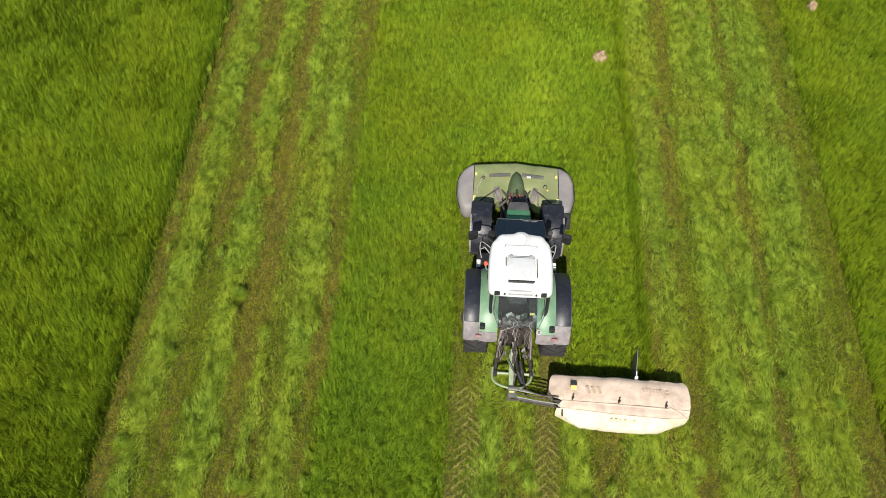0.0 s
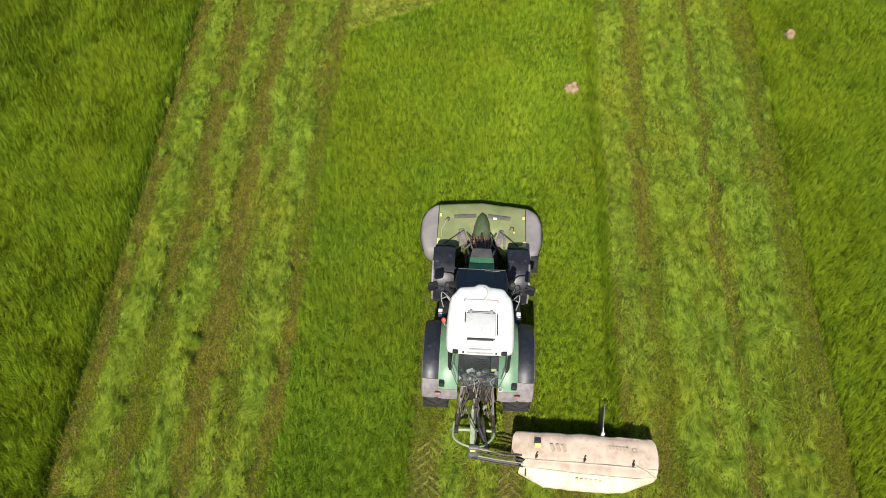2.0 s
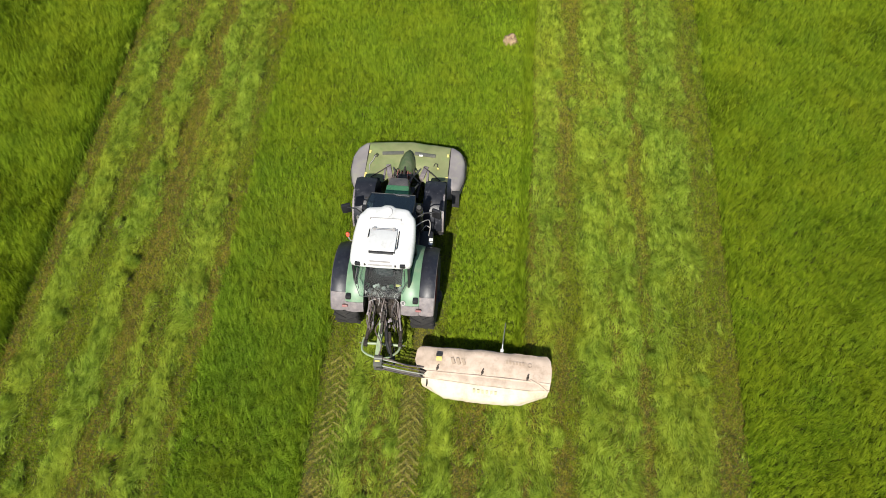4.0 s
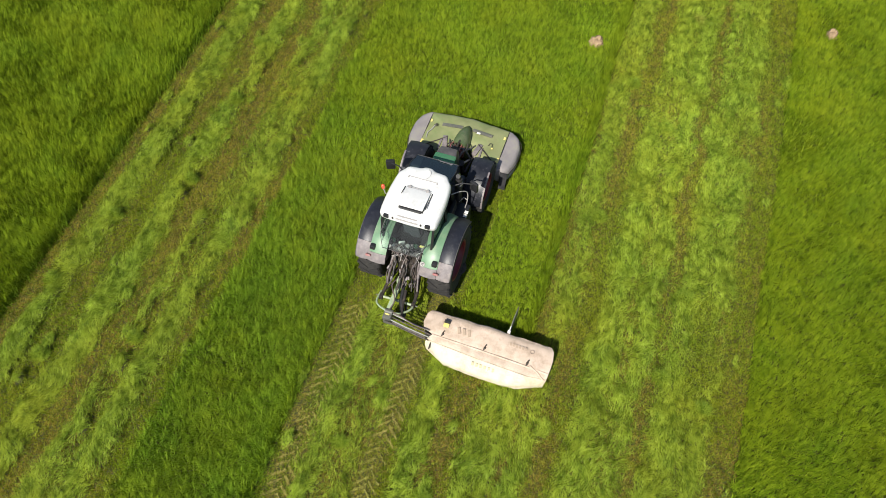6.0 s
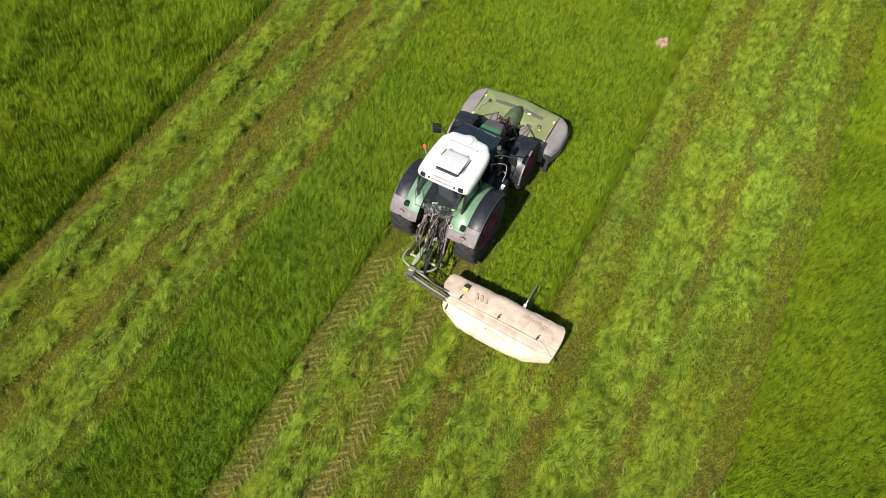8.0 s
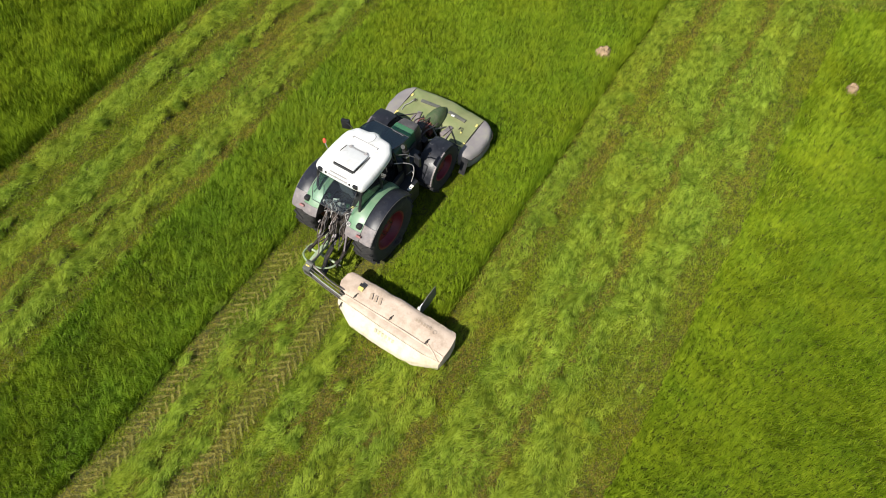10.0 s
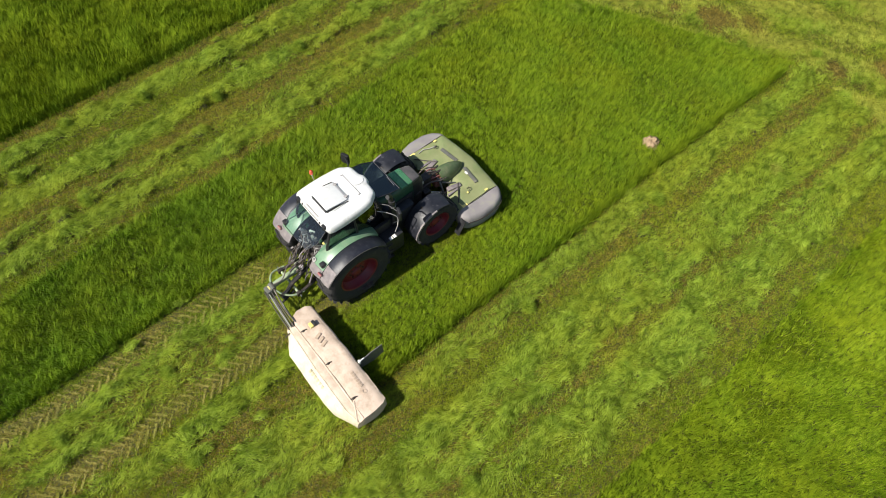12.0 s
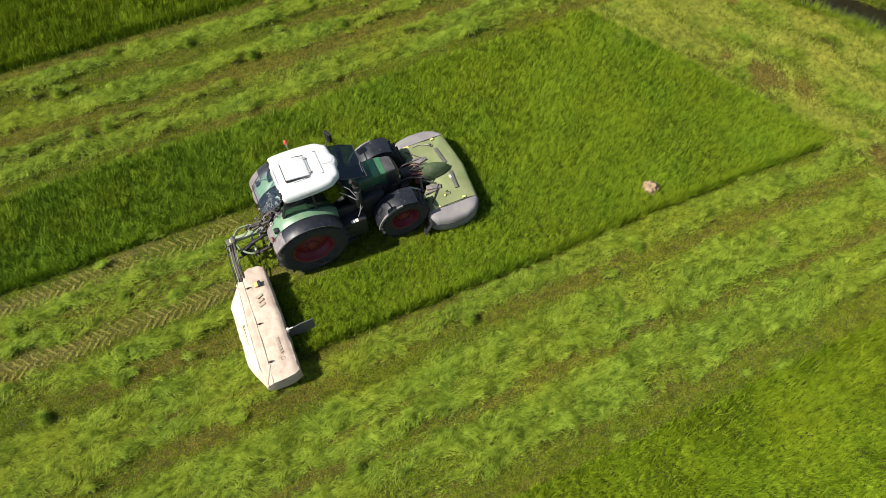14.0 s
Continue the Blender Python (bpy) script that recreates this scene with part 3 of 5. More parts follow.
# opened front and rear windows
part("windscreen", sheet([(-0.58, 1.19, 2.70), (0.58, 1.19, 2.70), (0.60, 1.55, 2.58), (0.56, 1.90, 2.44), (-0.56, 1.90, 2.44), (-0.60, 1.55, 2.58)]), M["glass"], tractor, "tinted windscreen swung open")
part("windscreen_frame", join(tube([(-0.58, 1.19, 2.70), (-0.605, 1.55, 2.58), (-0.56, 1.90, 2.44), (0.56, 1.90, 2.44), (0.605, 1.55, 2.58), (0.58, 1.19, 2.70)], 0.014, 6)), M["black"], tractor)
part("wiper", join(tube([(0.08, 1.86, 2.475), (0.42, 1.84, 2.485)], 0.009, 5), tube([(0.0, 1.90, 2.455), (0.25, 1.84, 2.49)], 0.007, 5)), M["steel"], tractor, "grey wiper arm")
part("rear_window", sheet([(-0.56, -0.37, 2.66), (0.56, -0.37, 2.66), (0.60, -0.66, 2.47), (0.46, -0.93, 2.28), (-0.46, -0.93, 2.28), (-0.60, -0.66, 2.47)]), M["glass_clear"], tractor, "rear window swung open")
part("rear_window_frame", tube([(-0.56, -0.37, 2.66), (-0.60, -0.66, 2.47), (-0.46, -0.93, 2.28), (0.46, -0.93, 2.28), (0.60, -0.66, 2.47), (0.56, -0.37, 2.66)], 0.010, 6), M["black"], tractor)
for s in (-1, 1):
    part("window_stay", tube([(s * 0.60, -0.44, 2.2), (s * 0.50, -0.78, 2.38)], 0.010, 6), M["steel"], tractor)

# inside the cab
part("seat", join(block(-0.24, 0.24, -0.05, 0.45, 1.72, 1.88, 0.06), block(-0.14, 0.14, 0.05, 0.35, 1.45, 1.74, 0.04)), M["cloth"], tractor, "dark cloth driver seat")
part("seat_backrest", block(-0.22, 0.22, -0.16, -0.04, 1.85, 2.42, 0.06, Matrix.Rotation(radians(8), 3, "X")), M["cloth"], tractor)
part("armrest", block(0.26, 0.40, -0.05, 0.40, 1.98, 2.10, 0.04), M["black"], tractor)
wheel_ring = tube([(0.19 * math.cos(a), 0.19 * math.sin(a), 0) for a in (2 * math.pi * k / 20 for k in range(21))], 0.015, 6)
sw = part("steering_wheel", wheel_ring, M["black"], tractor)
sw.matrix_local = pose(0, 0.80, 2.12, -35, 0, 0)
part("steering_column", tube([(0, 1.15, 1.5), (0, 0.82, 2.1)], 0.045, 8), M["black"], tractor)
part("dashboard", block(-0.46, 0.46, 1.08, 1.37, 1.5, 2.14, 0.08), M["black"], tractor)
part("side_console", block(0.28, 0.56, -0.38, 0.5, 1.46, 1.92, 0.05), M["black"], tractor)
part("document", block(-0.26, -0.10, -0.46, -0.36, 1.80, 1.82, 0.005, Matrix.Rotation(radians(25), 3, "Z")), M["paper"], tractor, "pale paper behind the seat")
part("yellow_tag", block(0.30, 0.42, -0.42, -0.36, 1.86, 1.90, 0.01), M["yellow"], tractor)

part("headliner", block(-0.58, 0.58, -0.25, 1.05, 2.60, 2.655, 0.02), M["cloth"], tractor)
part("valve_block", block(-0.40, -0.12, -0.62, -0.52, 1.62, 1.78, 0.02), M["cap"], tractor, "dusty grey valve block")
part("valve_block", block(0.10, 0.40, -0.62, -0.52, 1.60, 1.74, 0.02), M["cap"], tractor, "dusty grey valve block")
for k, (x, y, z) in enumerate(((-0.42, -0.40, 1.80), (-0.02, -0.44, 1.79), (0.18, -0.40, 1.80), (0.46, -0.42, 1.80))):
    part("control_box", block(x - 0.06, x + 0.06, y - 0.04, y + 0.05, z - 0.03, z + 0.06, 0.02), M["cap"] if k % 2 else M["dark_green"], tractor)

# valves, plugs, levers and wiring under the open rear window
rng = random.Random(29)
for k in range(26):
    x, y = rng.uniform(-0.46, 0.46), rng.uniform(-0.66, -0.44)
    z = 1.78 + 0.10 * (y + 0.66) / 0.22
    w, d, h = rng.uniform(0.02, 0.055), rng.uniform(0.02, 0.05), rng.uniform(0.03, 0.11)
    look_of = (M["cap"], M["steel"], M["iron"], M["dusty"], M["black"], M["seam"])[k % 6]
    part("coupling_plug", block(x - w, x + w, y - d, y + d, z - 0.03, z + h, 0.012, Matrix.Rotation(rng.uniform(-0.6, 0.6), 3, "Z")), look_of, tractor)
for k in range(9):
    x, y = rng.uniform(-0.44, 0.44), rng.uniform(-0.62, -0.46)
    part("cable", tube([(x, y, 1.80), (x + rng.uniform(-0.12, 0.12), y - 0.05, 1.95 + rng.uniform(-0.05, 0.06)), (x + rng.uniform(-0.2, 0.2), y - 0.14, 1.80), (x + rng.uniform(-0.2, 0.2), y - 0.22, 1.60)], 0.009, 6, 5), M["hose"] if k % 3 else M["seam"], tractor)

# flanks: tank, steps, handrails, exhaust
for s in (-1, 1):
    part("tank", block(min(s * 0.42, s * 1.02), max(s * 0.42, s * 1.02), 0.90 if s > 0 else 0.95, 1.62, 0.55, 1.24, 0.07), M["black"], tractor, "black plastic tank box")
    for k in range(3):
        part("step", block(min(s * 0.78, s * 1.06), max(s * 0.78, s * 1.06), 0.86, 1.22, 0.45 + 0.3 * k, 0.48 + 0.3 * k, 0.01), M["iron"], tractor)
    part("handrail", tube([(s * 0.63, 1.10, 2.25), (s * 0.80, 1.30, 2.18), (s * 0.93, 1.50, 1.95), (s * 0.95, 1.48, 1.62), (s * 0.90, 1.42, 1.30)], 0.013, 8, 4), M["seam"], tractor, "grey bent handrail")
    part("handrail_bracket", tube([(s * 0.95, 1.48, 1.62), (s * 0.82, 1.58, 1.55), (s * 0.70, 1.50, 1.40)], 0.016, 6), M["seam"], tractor)
    part("tank_plate", join(block(s * 0.97 - 0.05, s * 0.97 + 0.05, 1.17, 1.27, 1.245, 1.255, 0.003), block(s * 0.97 - 0.05, s * 0.97 + 0.05, 1.29, 1.38, 1.245, 1.255, 0.003)), M["paper"], tractor, "worn pale tread plate")
part("exhaust", join(tube([(0.66, 1.58, 1.3), (0.68, 1.55, 2.0), (0.70, 1.52, 2.42)], 0.095, 14), tube([(0.70, 1.52, 2.40), (0.70, 1.50, 2.60), (0.72, 1.40, 2.68)], 0.06, 12)), M["black"], tractor, "black exhaust stack beside the windscreen pillar")
part("exhaust_clamp", lathe([(0.10, -0.02), (0.108, -0.02), (0.108, 0.02), (0.10, 0.02)], 16), M["steel"], tractor).matrix_local = pose(0.695, 1.53, 2.2, 0, 90, 0)
part("air_intake", join(tube([(-0.66, 1.58, 1.3), (-0.68, 1.52, 2.25)], 0.07, 12), block(-0.77, -0.59, 1.43, 1.61, 2.22, 2.36, 0.05)), M["black"], tractor)
part("beacon_stalk", tube([(-0.72, 0.30, 2.70), (-0.80, 0.27, 2.80), (-0.82, 0.25, 3.02)], 0.014, 6), M["seam"], tractor)
beacon = part("beacon", lathe([(0.01, -0.06), (0.042, -0.058), (0.048, -0.02), (0.043, 0.04), (0.025, 0.065), (0.01, 0.07)], 20), M["orange"], tractor, "orange warning beacon")
beacon.matrix_local = pose(-0.82, 0.25, 3.11, 0, -90, 0)

# rear linkage and the tangle of hoses
for s in (-1, 1):
    part("lower_link", join(tube([(s * 0.30, -0.55, 0.70), (s * 0.42, -1.05, 0.66), (s * 0.44, -1.45, 0.62)], 0.045, 8), block(s * 0.44 - 0.05, s * 0.44 + 0.05, -1.52, -1.38, 0.55, 0.70, 0.02)), M["iron"], tractor, "worn iron lower link")
    part("lift_rod", tube([(s * 0.28, -0.62, 1.42), (s * 0.36, -0.90, 1.05), (s * 0.41, -1.05, 0.70)], 0.032, 8), M["iron"], tractor)
    part("lift_arm", block(s * 0.28 - 0.04, s * 0.28 + 0.04, -0.78, -0.38, 1.40, 1.52, 0.03, Matrix.Rotation(radians(14), 3, "X")), M["iron"], tractor)
    part("ball_end", lathe([(0.01, -0.05), (0.05, -0.04), (0.062, 0), (0.05, 0.04), (0.01, 0.05)], 14, (s * 0.44, -1.45, 0.63)), M["steel"], tractor)
part("rear_top_link", join(tube([(0, -0.62, 1.35), (-0.02, -1.35, 1.05)], 0.035, 8), tube([(0, -0.85, 1.255), (-0.015, -1.1, 1.15)], 0.05, 8)), M["iron"], tractor, "threaded iron top link")
part("coupling_block", join(*[block(x - 0.05, x + 0.05, -0.64, -0.50, 1.45 + 0.13 * j, 1.56 + 0.13 * j, 0.015) for x in (-0.22, -0.08, 0.08, 0.22) for j in (0, 1)]), M["iron"], tractor, "block of hydraulic couplings")
rng = random.Random(11)
# three bundles, beside each lift rod and along the top link
for k in range(21):
    c = (-0.29, 0.0, 0.27)[k % 3]
    x0, x1 = c + rng.uniform(-0.10, 0.10), c * 1.15 + rng.uniform(-0.06, 0.06)
    y1 = rng.uniform(-0.85, -1.25)
    mid = (c + rng.uniform(-0.09, 0.09), rng.uniform(-0.72, -0.90), rng.uniform(1.20, 1.52))
    mid2 = (x1 + rng.uniform(-0.06, 0.06), 0.5 * (mid[1] + y1), rng.uniform(0.92, 1.2))
    part("hydraulic_hose", tube([(x0, -0.60, rng.uniform(1.4, 1.75)), mid, mid2, (x1, y1, rng.uniform(0.72, 0.98))], rng.uniform(0.009, 0.017), 6, 5), (M["hose"], M["iron"], M["hose"], M["cap"])[k % 4], tractor)

for k in range(22):
    x, y = (-0.29, 0.0, 0.27)[k % 3] + rng.uniform(-0.10, 0.10), rng.uniform(-1.20, -0.58)
    z = 1.75 + 0.75 * (y + 0.55) + rng.uniform(-0.1, 0.05)
    part("hose_fitting", tube([(x, y, z), (x + rng.uniform(-0.05, 0.05), y - 0.07, z - 0.05)], rng.uniform(0.018, 0.034), 6), (M["dusty"], M["iron"], M["cap"], M["iron"])[k % 4], tractor)
for s in (-1, 1):
    part("lift_cylinder", join(tube([(s * 0.34, -0.64, 1.46), (s * 0.39, -0.88, 1.10)], 0.042, 10), tube([(s * 0.39, -0.88, 1.10), (s * 0.42, -1.08, 0.74)], 0.022, 8)), M["dusty"], tractor, "dusty steel lift cylinder")
    part("check_chain", tube([(s * 0.20, -0.66, 0.62), (s * 0.30, -0.95, 0.60), (s * 0.41, -1.25, 0.62)], 0.018, 6, 3), M["iron"], tractor)

# ---- front mower ----
front_mower = thing("front_mower", "wide front disc mower under olive green and grey canvas", "mower", (0, 4.2, 0))
FM = Vector((0, -4.2, 0))


def fm_part(name, bm, material, parent=None, label="", smooth=40):
    bm.transform(Matrix.Translation(FM))
    return part(name, bm, material, parent or front_mower, label, smooth)


fo = [(0.0, 5.02), (0.65, 4.955), (1.30, 4.885), (1.55, 4.70), (1.66, 4.40), (1.665, 3.88), (1.56, 3.47), (1.40, 3.31), (0.95, 3.38), (0.74, 3.46), (0.52, 3.80), (0.0, 3.86)]
fo = round_outline(fo + [(-x, y) for x, y in fo[-2:0:-1]], 0.09, 3)


def fm_lift(x, y):
    return 0.03 * math.sin(2.1 * x + 0.6) * math.sin(3.3 * y) + 0.012 * math.sin(9 * x + 4 * y) - 0.05 * max(0, abs(x) - 1.2)


def fm_skin(a, b):
    bm = cushion(fo, [(0.05, 0.10), (0.02, 0.16), (0.0, 0.45), (0.015, 0.58), (0.05, 0.66), (0.11, 0.69)], fm_lift, ((0.9, 0.71), (0.75, 0.73), (0.5, 0.74)))
    cut(bm, (b, 0, 0), (1, 0, 0))
    return cut(bm, (a, 0, 0), (-1, 0, 0))


fm_part("canvas_cover", fm_skin(-1.195, 1.195), M["canvas_green"], None, "faded olive green canvas cover", 50)
fm_part("side_skirt", fm_skin(-1.8, -1.2), M["canvas_grey"], None, "grey canvas end skirt", 50)
fm_part("side_skirt", fm_skin(1.2, 1.8), M["canvas_grey"], None, "grey canvas end skirt", 50)
for s in (-1, 1):
    fm_part("zip_seam", tube([(s * 1.2, y, z + fm_lift(s * 1.2, y)) for y, z in ((4.86, 0.60), (4.80, 0.68), (4.7, 0.712), (4.4, 0.738), (4.0, 0.738), (3.62, 0.712), (3.48, 0.67))], 0.011, 6), M["iron"], None, "dark zip seam")
    fm_part("hem", tube([(s * 1.23, 4.90, 0.50), (s * 1.555, 4.71, 0.47), (s * 1.67, 4.40, 0.46), (s * 1.675, 3.88, 0.46), (s * 1.565, 3.46, 0.47)], 0.012, 6, 3), M["iron"])
    fm_part("bar", block(min(s * 0.16, s * 0.78), max(s * 0.16, s * 0.78), 4.40, 4.50, 0.735, 0.78, 0.01, Matrix.Rotation(radians(-6 * s), 3, "Z")), M["bar_grey"], None, "grey steel carrier bar")
    sx = s * 1.10
    lab = fm_part("warning_sticker", join(block(sx - 0.10, sx + 0.10, 3.56, 3.63, 0.715, 0.735, 0.004), block(sx - 0.10 + (0.13 if s > 0 else 0), sx - 0.03 + (0.13 if s > 0 else 0), 3.63, 3.73, 0.722, 0.74, 0.004)), M["yellow"], None, "pale yellow warning sticker")
    fm_part("small_sticker", block(s * 1.14 - 0.03, s * 1.14 + 0.03, 4.42, 4.52, 0.745, 0.756, 0.003), M["yellow"])
    fm_part("hinge_plate", join(block(s * 0.50 - 0.07, s * 0.50 + 0.07, 3.60, 4.02, 0.60, 0.80, 0.02, Matrix.Rotation(radians(-14 * s), 3, "Z")), block(s * 0.62 - 0.03, s * 0.62 + 0.03, 3.5, 3.9, 0.66, 0.79, 0.01)), M["dusty"], None, "dusty steel hinge plate")
    fm_part("cross_bar", tube([(s * 0.48, 3.98, 0.80), (s * 1.0, 3.56, 0.76)], 0.016, 6), M["iron"])
# cowl over the gearbox
def cowl_ring(y, half, z0, z1, n=12):
    return [(half * math.cos(math.pi * k / n), y, z0 + (z1 - z0) * math.sin(math.pi * k / n) ** 0.8) for k in range(n + 1)]


fm_part("gearbox_cowl", loft([cowl_ring(y, h, 0.70, z) for y, h, z in ((3.64, 0.25, 1.12), (3.85, 0.25, 1.15), (4.12, 0.215, 1.10), (4.36, 0.15, 0.98), (4.52, 0.06, 0.84))]), M["cowl"], None, "dark olive gearbox cowl", 60)
fm_part("gearbox_head", join(block(-0.17, 0.17, 3.42, 3.66, 0.66, 0.98, 0.05), lathe([(0.02, -0.20), (0.08, -0.20), (0.08, 0.20), (0.02, 0.20)], 14, (0, 3.46, 0.86))), M["rust"], None, "rusty red gearbox casting")
fm_part("hitch_tower", join(tube([(-0.42, 3.50, 0.62), (-0.20, 3.52, 1.02), (0.20, 3.52, 1.02), (0.42, 3.50, 0.62)], 0.035, 8), tube([(-0.25, 3.55, 0.95), (-0.40, 3.95, 0.74)], 0.025, 7), tube([(0.25, 3.55, 0.95), (0.40, 3.95, 0.74)], 0.025, 7)), M["bar_grey"], None, "grey welded hitch tower")
fm_part("white_plate", block(0.30, 0.41, 4.37, 4.43, 0.775, 0.785, 0.002), M["paper"], None, "small white plate")
fm_part("chain", tube([(-0.97, 4.33, 0.77), (-1.02, 4.15, 0.76), (-1.10, 3.98, 0.77), (-1.08, 3.80, 0.75)], 0.012, 6), M["seam"], None, "grey securing chain")
fm_part("chain_hook", tube([(-1.0, 4.30, 0.76), (-0.94, 4.36, 0.80), (-0.90, 4.32, 0.80), (-0.93, 4.27, 0.77)], 0.016, 6), M["iron"])
fm_part("handle", tube([(0.76, 4.07, 0.74), (0.79, 4.12, 0.80), (0.86, 4.11, 0.80), (0.87, 4.04, 0.75)], 0.011, 6), M["iron"], None, "small bent handle")
fm_part("handle_tag", block(0.86, 0.91, 3.97, 4.02, 0.745, 0.76, 0.003), M["yellow"])
fm_part("corner_flap", sheet([(1.34, 3.36, 0.62), (1.56, 3.34, 0.60), (1.56, 3.10, 0.16), (1.36, 3.12, 0.14)], 0.02), M["black"], None, "black rubber corner flap")
fm_part("cutter_bar", join(block(-1.45, 1.45, 3.9, 4.55, 0.06, 0.30, 0.05), block(-0.45, 0.45, 3.92, 4.2, 0.25, 0.62, 0.05)), M["iron"], None, "dark iron cutter bar")
for x in (-1.1, -0.37, 0.37, 1.1):
    fm_part("skid", block(x - 0.25, x + 0.25, 3.85, 4.6, 0.0, 0.07, 0.02), M["steel"])
    fm_part("cutting_disc", lathe([(0.05, -0.05), (0.24, -0.03), (0.26, 0.0), (0.05, 0.06)], 20), M["iron"]).matrix_local = pose(x, 0.15, 0.33, 0, 90, 0)

# ---- rear mower ----
rear_mower = thing("rear_mower", "side mower behind the tractor under dusty beige canvas", "mower", (2.6, -2.0, 0))
RM = Vector((-2.6, 2.0, 0))


def rm_part(name, bm, material, parent=None, label="", smooth=40):
    bm.transform(Matrix.Translation(RM))
    return part(name, bm, material, parent or rear_mower, label, smooth)


def crumple(bm, amount, freq):
    """Gives cloth its slack: small dents along the normals."""
    bm.normal_update()
    for v in bm.verts:
        d = noise.noise(v.co * freq) + 0.5 * noise.noise(v.co * freq * 2.3 + Vector((7, 1, 3)))
        v.co += v.normal * d * amount


def cloth(rows, steps=24, amount=0.015, freq=2.2, thick=0.012):
    """A slack canvas over lines of points that run the same way; each line is resampled along its length."""
    lines = []
    for row in rows:
        p = [Vector(q) for q in row]
        cum = [0.0]
        for a, b in zip(p, p[1:]):
            cum.append(cum[-1] + (b - a).length)
        line = []
        for k in range(steps + 1):
            d = cum[-1] * k / steps
            i = min(max(j for j in range(len(cum)) if cum[j] <= d + 1e-9), len(p) - 2)
            f = (d - cum[i]) / max(1e-9, cum[i + 1] - cum[i])
            line.append(p[i].lerp(p[i + 1], min(1, f)))
        lines.append(line)
    dense = []
    for a, b in zip(lines, lines[1:]):
        for k in range(3):
            dense.append([u.lerp(v, k / 3) for u, v in zip(a, b)])
    dense.append(lines[-1])
    bm = loft(dense, close=False)
    crumple(bm, amount, freq)
    bmesh.ops.solidify(bm, geom=list(bm.faces), thickness=thick)
    bmesh.ops.recalc_face_normals(bm, faces=bm.faces)
    return bm


top_rows = [
    [(1.06, -1.40, 0.16), (2.5, -1.40, 0.17), (4.10, -1.44, 0.16)],
    [(1.00, -1.395, 0.55), (2.5, -1.395, 0.55), (4.12, -1.44, 0.55)],
    [(0.97, -1.43, 0.67), (2.5, -1.415, 0.68), (4.13, -1.46, 0.66)],
    [(0.90, -1.56, 0.715), (2.5, -1.52, 0.735), (4.21, -1.58, 0.70)],
    [(0.875, -1.80, 0.72), (2.5, -1.78, 0.73), (4.245, -1.84, 0.71)],
    [(0.93, -1.97, 0.70), (2.5, -1.985, 0.685), (4.235, -2.06, 0.69)],
    [(1.19, -2.06, 0.665), (2.5, -2.08, 0.655), (4.22, -2.16, 0.67)],
]
rm_part("canvas_top", cloth(top_rows, 40, 0.022, 3.2), M["canvas"], None, "dusty beige canvas top with faded print", 60)
band_rows = [
    [(1.19, -2.065, 0.665), (2.5, -2.085, 0.655), (3.80, -2.13, 0.66), (4.22, -2.165, 0.67)],
    [(1.10, -2.16, 0.635), (2.5, -2.23, 0.645), (3.75, -2.28, 0.645), (4.215, -2.24, 0.60)],
    [(1.07, -2.215, 0.58), (2.45, -2.32, 0.61), (3.72, -2.37, 0.61), (4.205, -2.29, 0.54)],
]
rm_part("canvas_band", cloth(band_rows, 40, 0.016, 3.2), M["canvas"], None, "beige canvas strip behind the hooks", 60)
back_rows = [
    [(1.068, -2.218, 0.582), (2.45, -2.322, 0.612), (3.72, -2.372, 0.612), (4.205, -2.292, 0.542)],
    [(1.055, -2.245, 0.50), (2.0, -2.45, 0.52), (3.60, -2.50, 0.52), (4.19, -2.32, 0.46)],
    [(1.05, -2.27, 0.36), (1.62, -2.58, 0.36), (3.45, -2.63, 0.36), (4.17, -2.34, 0.36)],
    [(1.07, -2.27, 0.14), (1.64, -2.585, 0.14), (3.45, -2.635, 0.14), (4.16, -2.34, 0.14)],
]
rm_part("canvas_back", cloth(back_rows, 40, 0.026, 3.0), M["canvas_back"], None, "cream canvas back apron", 60)
rm_part("canvas_seam", tube([(1.07, -2.220, 0.582), (2.45, -2.322, 0.606), (3.72, -2.372, 0.612), (4.20, -2.292, 0.545)], 0.022, 8), M["canvas_back"])
end_rows = [
    [(4.12, -1.44, 0.16), (4.20, -1.62, 0.16), (4.23, -1.9, 0.16), (4.20, -2.2, 0.16), (4.16, -2.35, 0.16)],
    [(4.13, -1.45, 0.50), (4.215, -1.62, 0.50), (4.245, -1.9, 0.50), (4.225, -2.2, 0.50), (4.18, -2.34, 0.48)],
    [(4.12, -1.47, 0.665), (4.20, -1.60, 0.70), (4.235, -1.86, 0.71), (4.225, -2.14, 0.675), (4.20, -2.30, 0.53)],
]
rm_part("canvas_end", cloth(end_rows, 16, 0.012, 3.0), M["canvas"], None, "folded canvas end", 60)
end_rows = [
    [(1.04, -1.41, 0.20), (0.92, -1.60, 0.20), (0.90, -1.85, 0.20), (1.0, -2.02, 0.20)],
    [(0.99, -1.41, 0.56), (0.89, -1.58, 0.56), (0.875, -1.82, 0.56), (0.96, -2.0, 0.56)],
    [(0.97, -1.44, 0.67), (0.90, -1.57, 0.712), (0.88, -1.80, 0.715), (0.95, -1.98, 0.69)],
]
rm_part("canvas_end", cloth(end_rows, 12, 0.012, 3.0), M["canvas"], None, "folded canvas end", 60)
rm_part("canvas_fold", tube([(3.72, -2.09, 0.675), (3.95, -2.20, 0.66), (4.16, -2.32, 0.56)], 0.022, 6), M["canvas"])
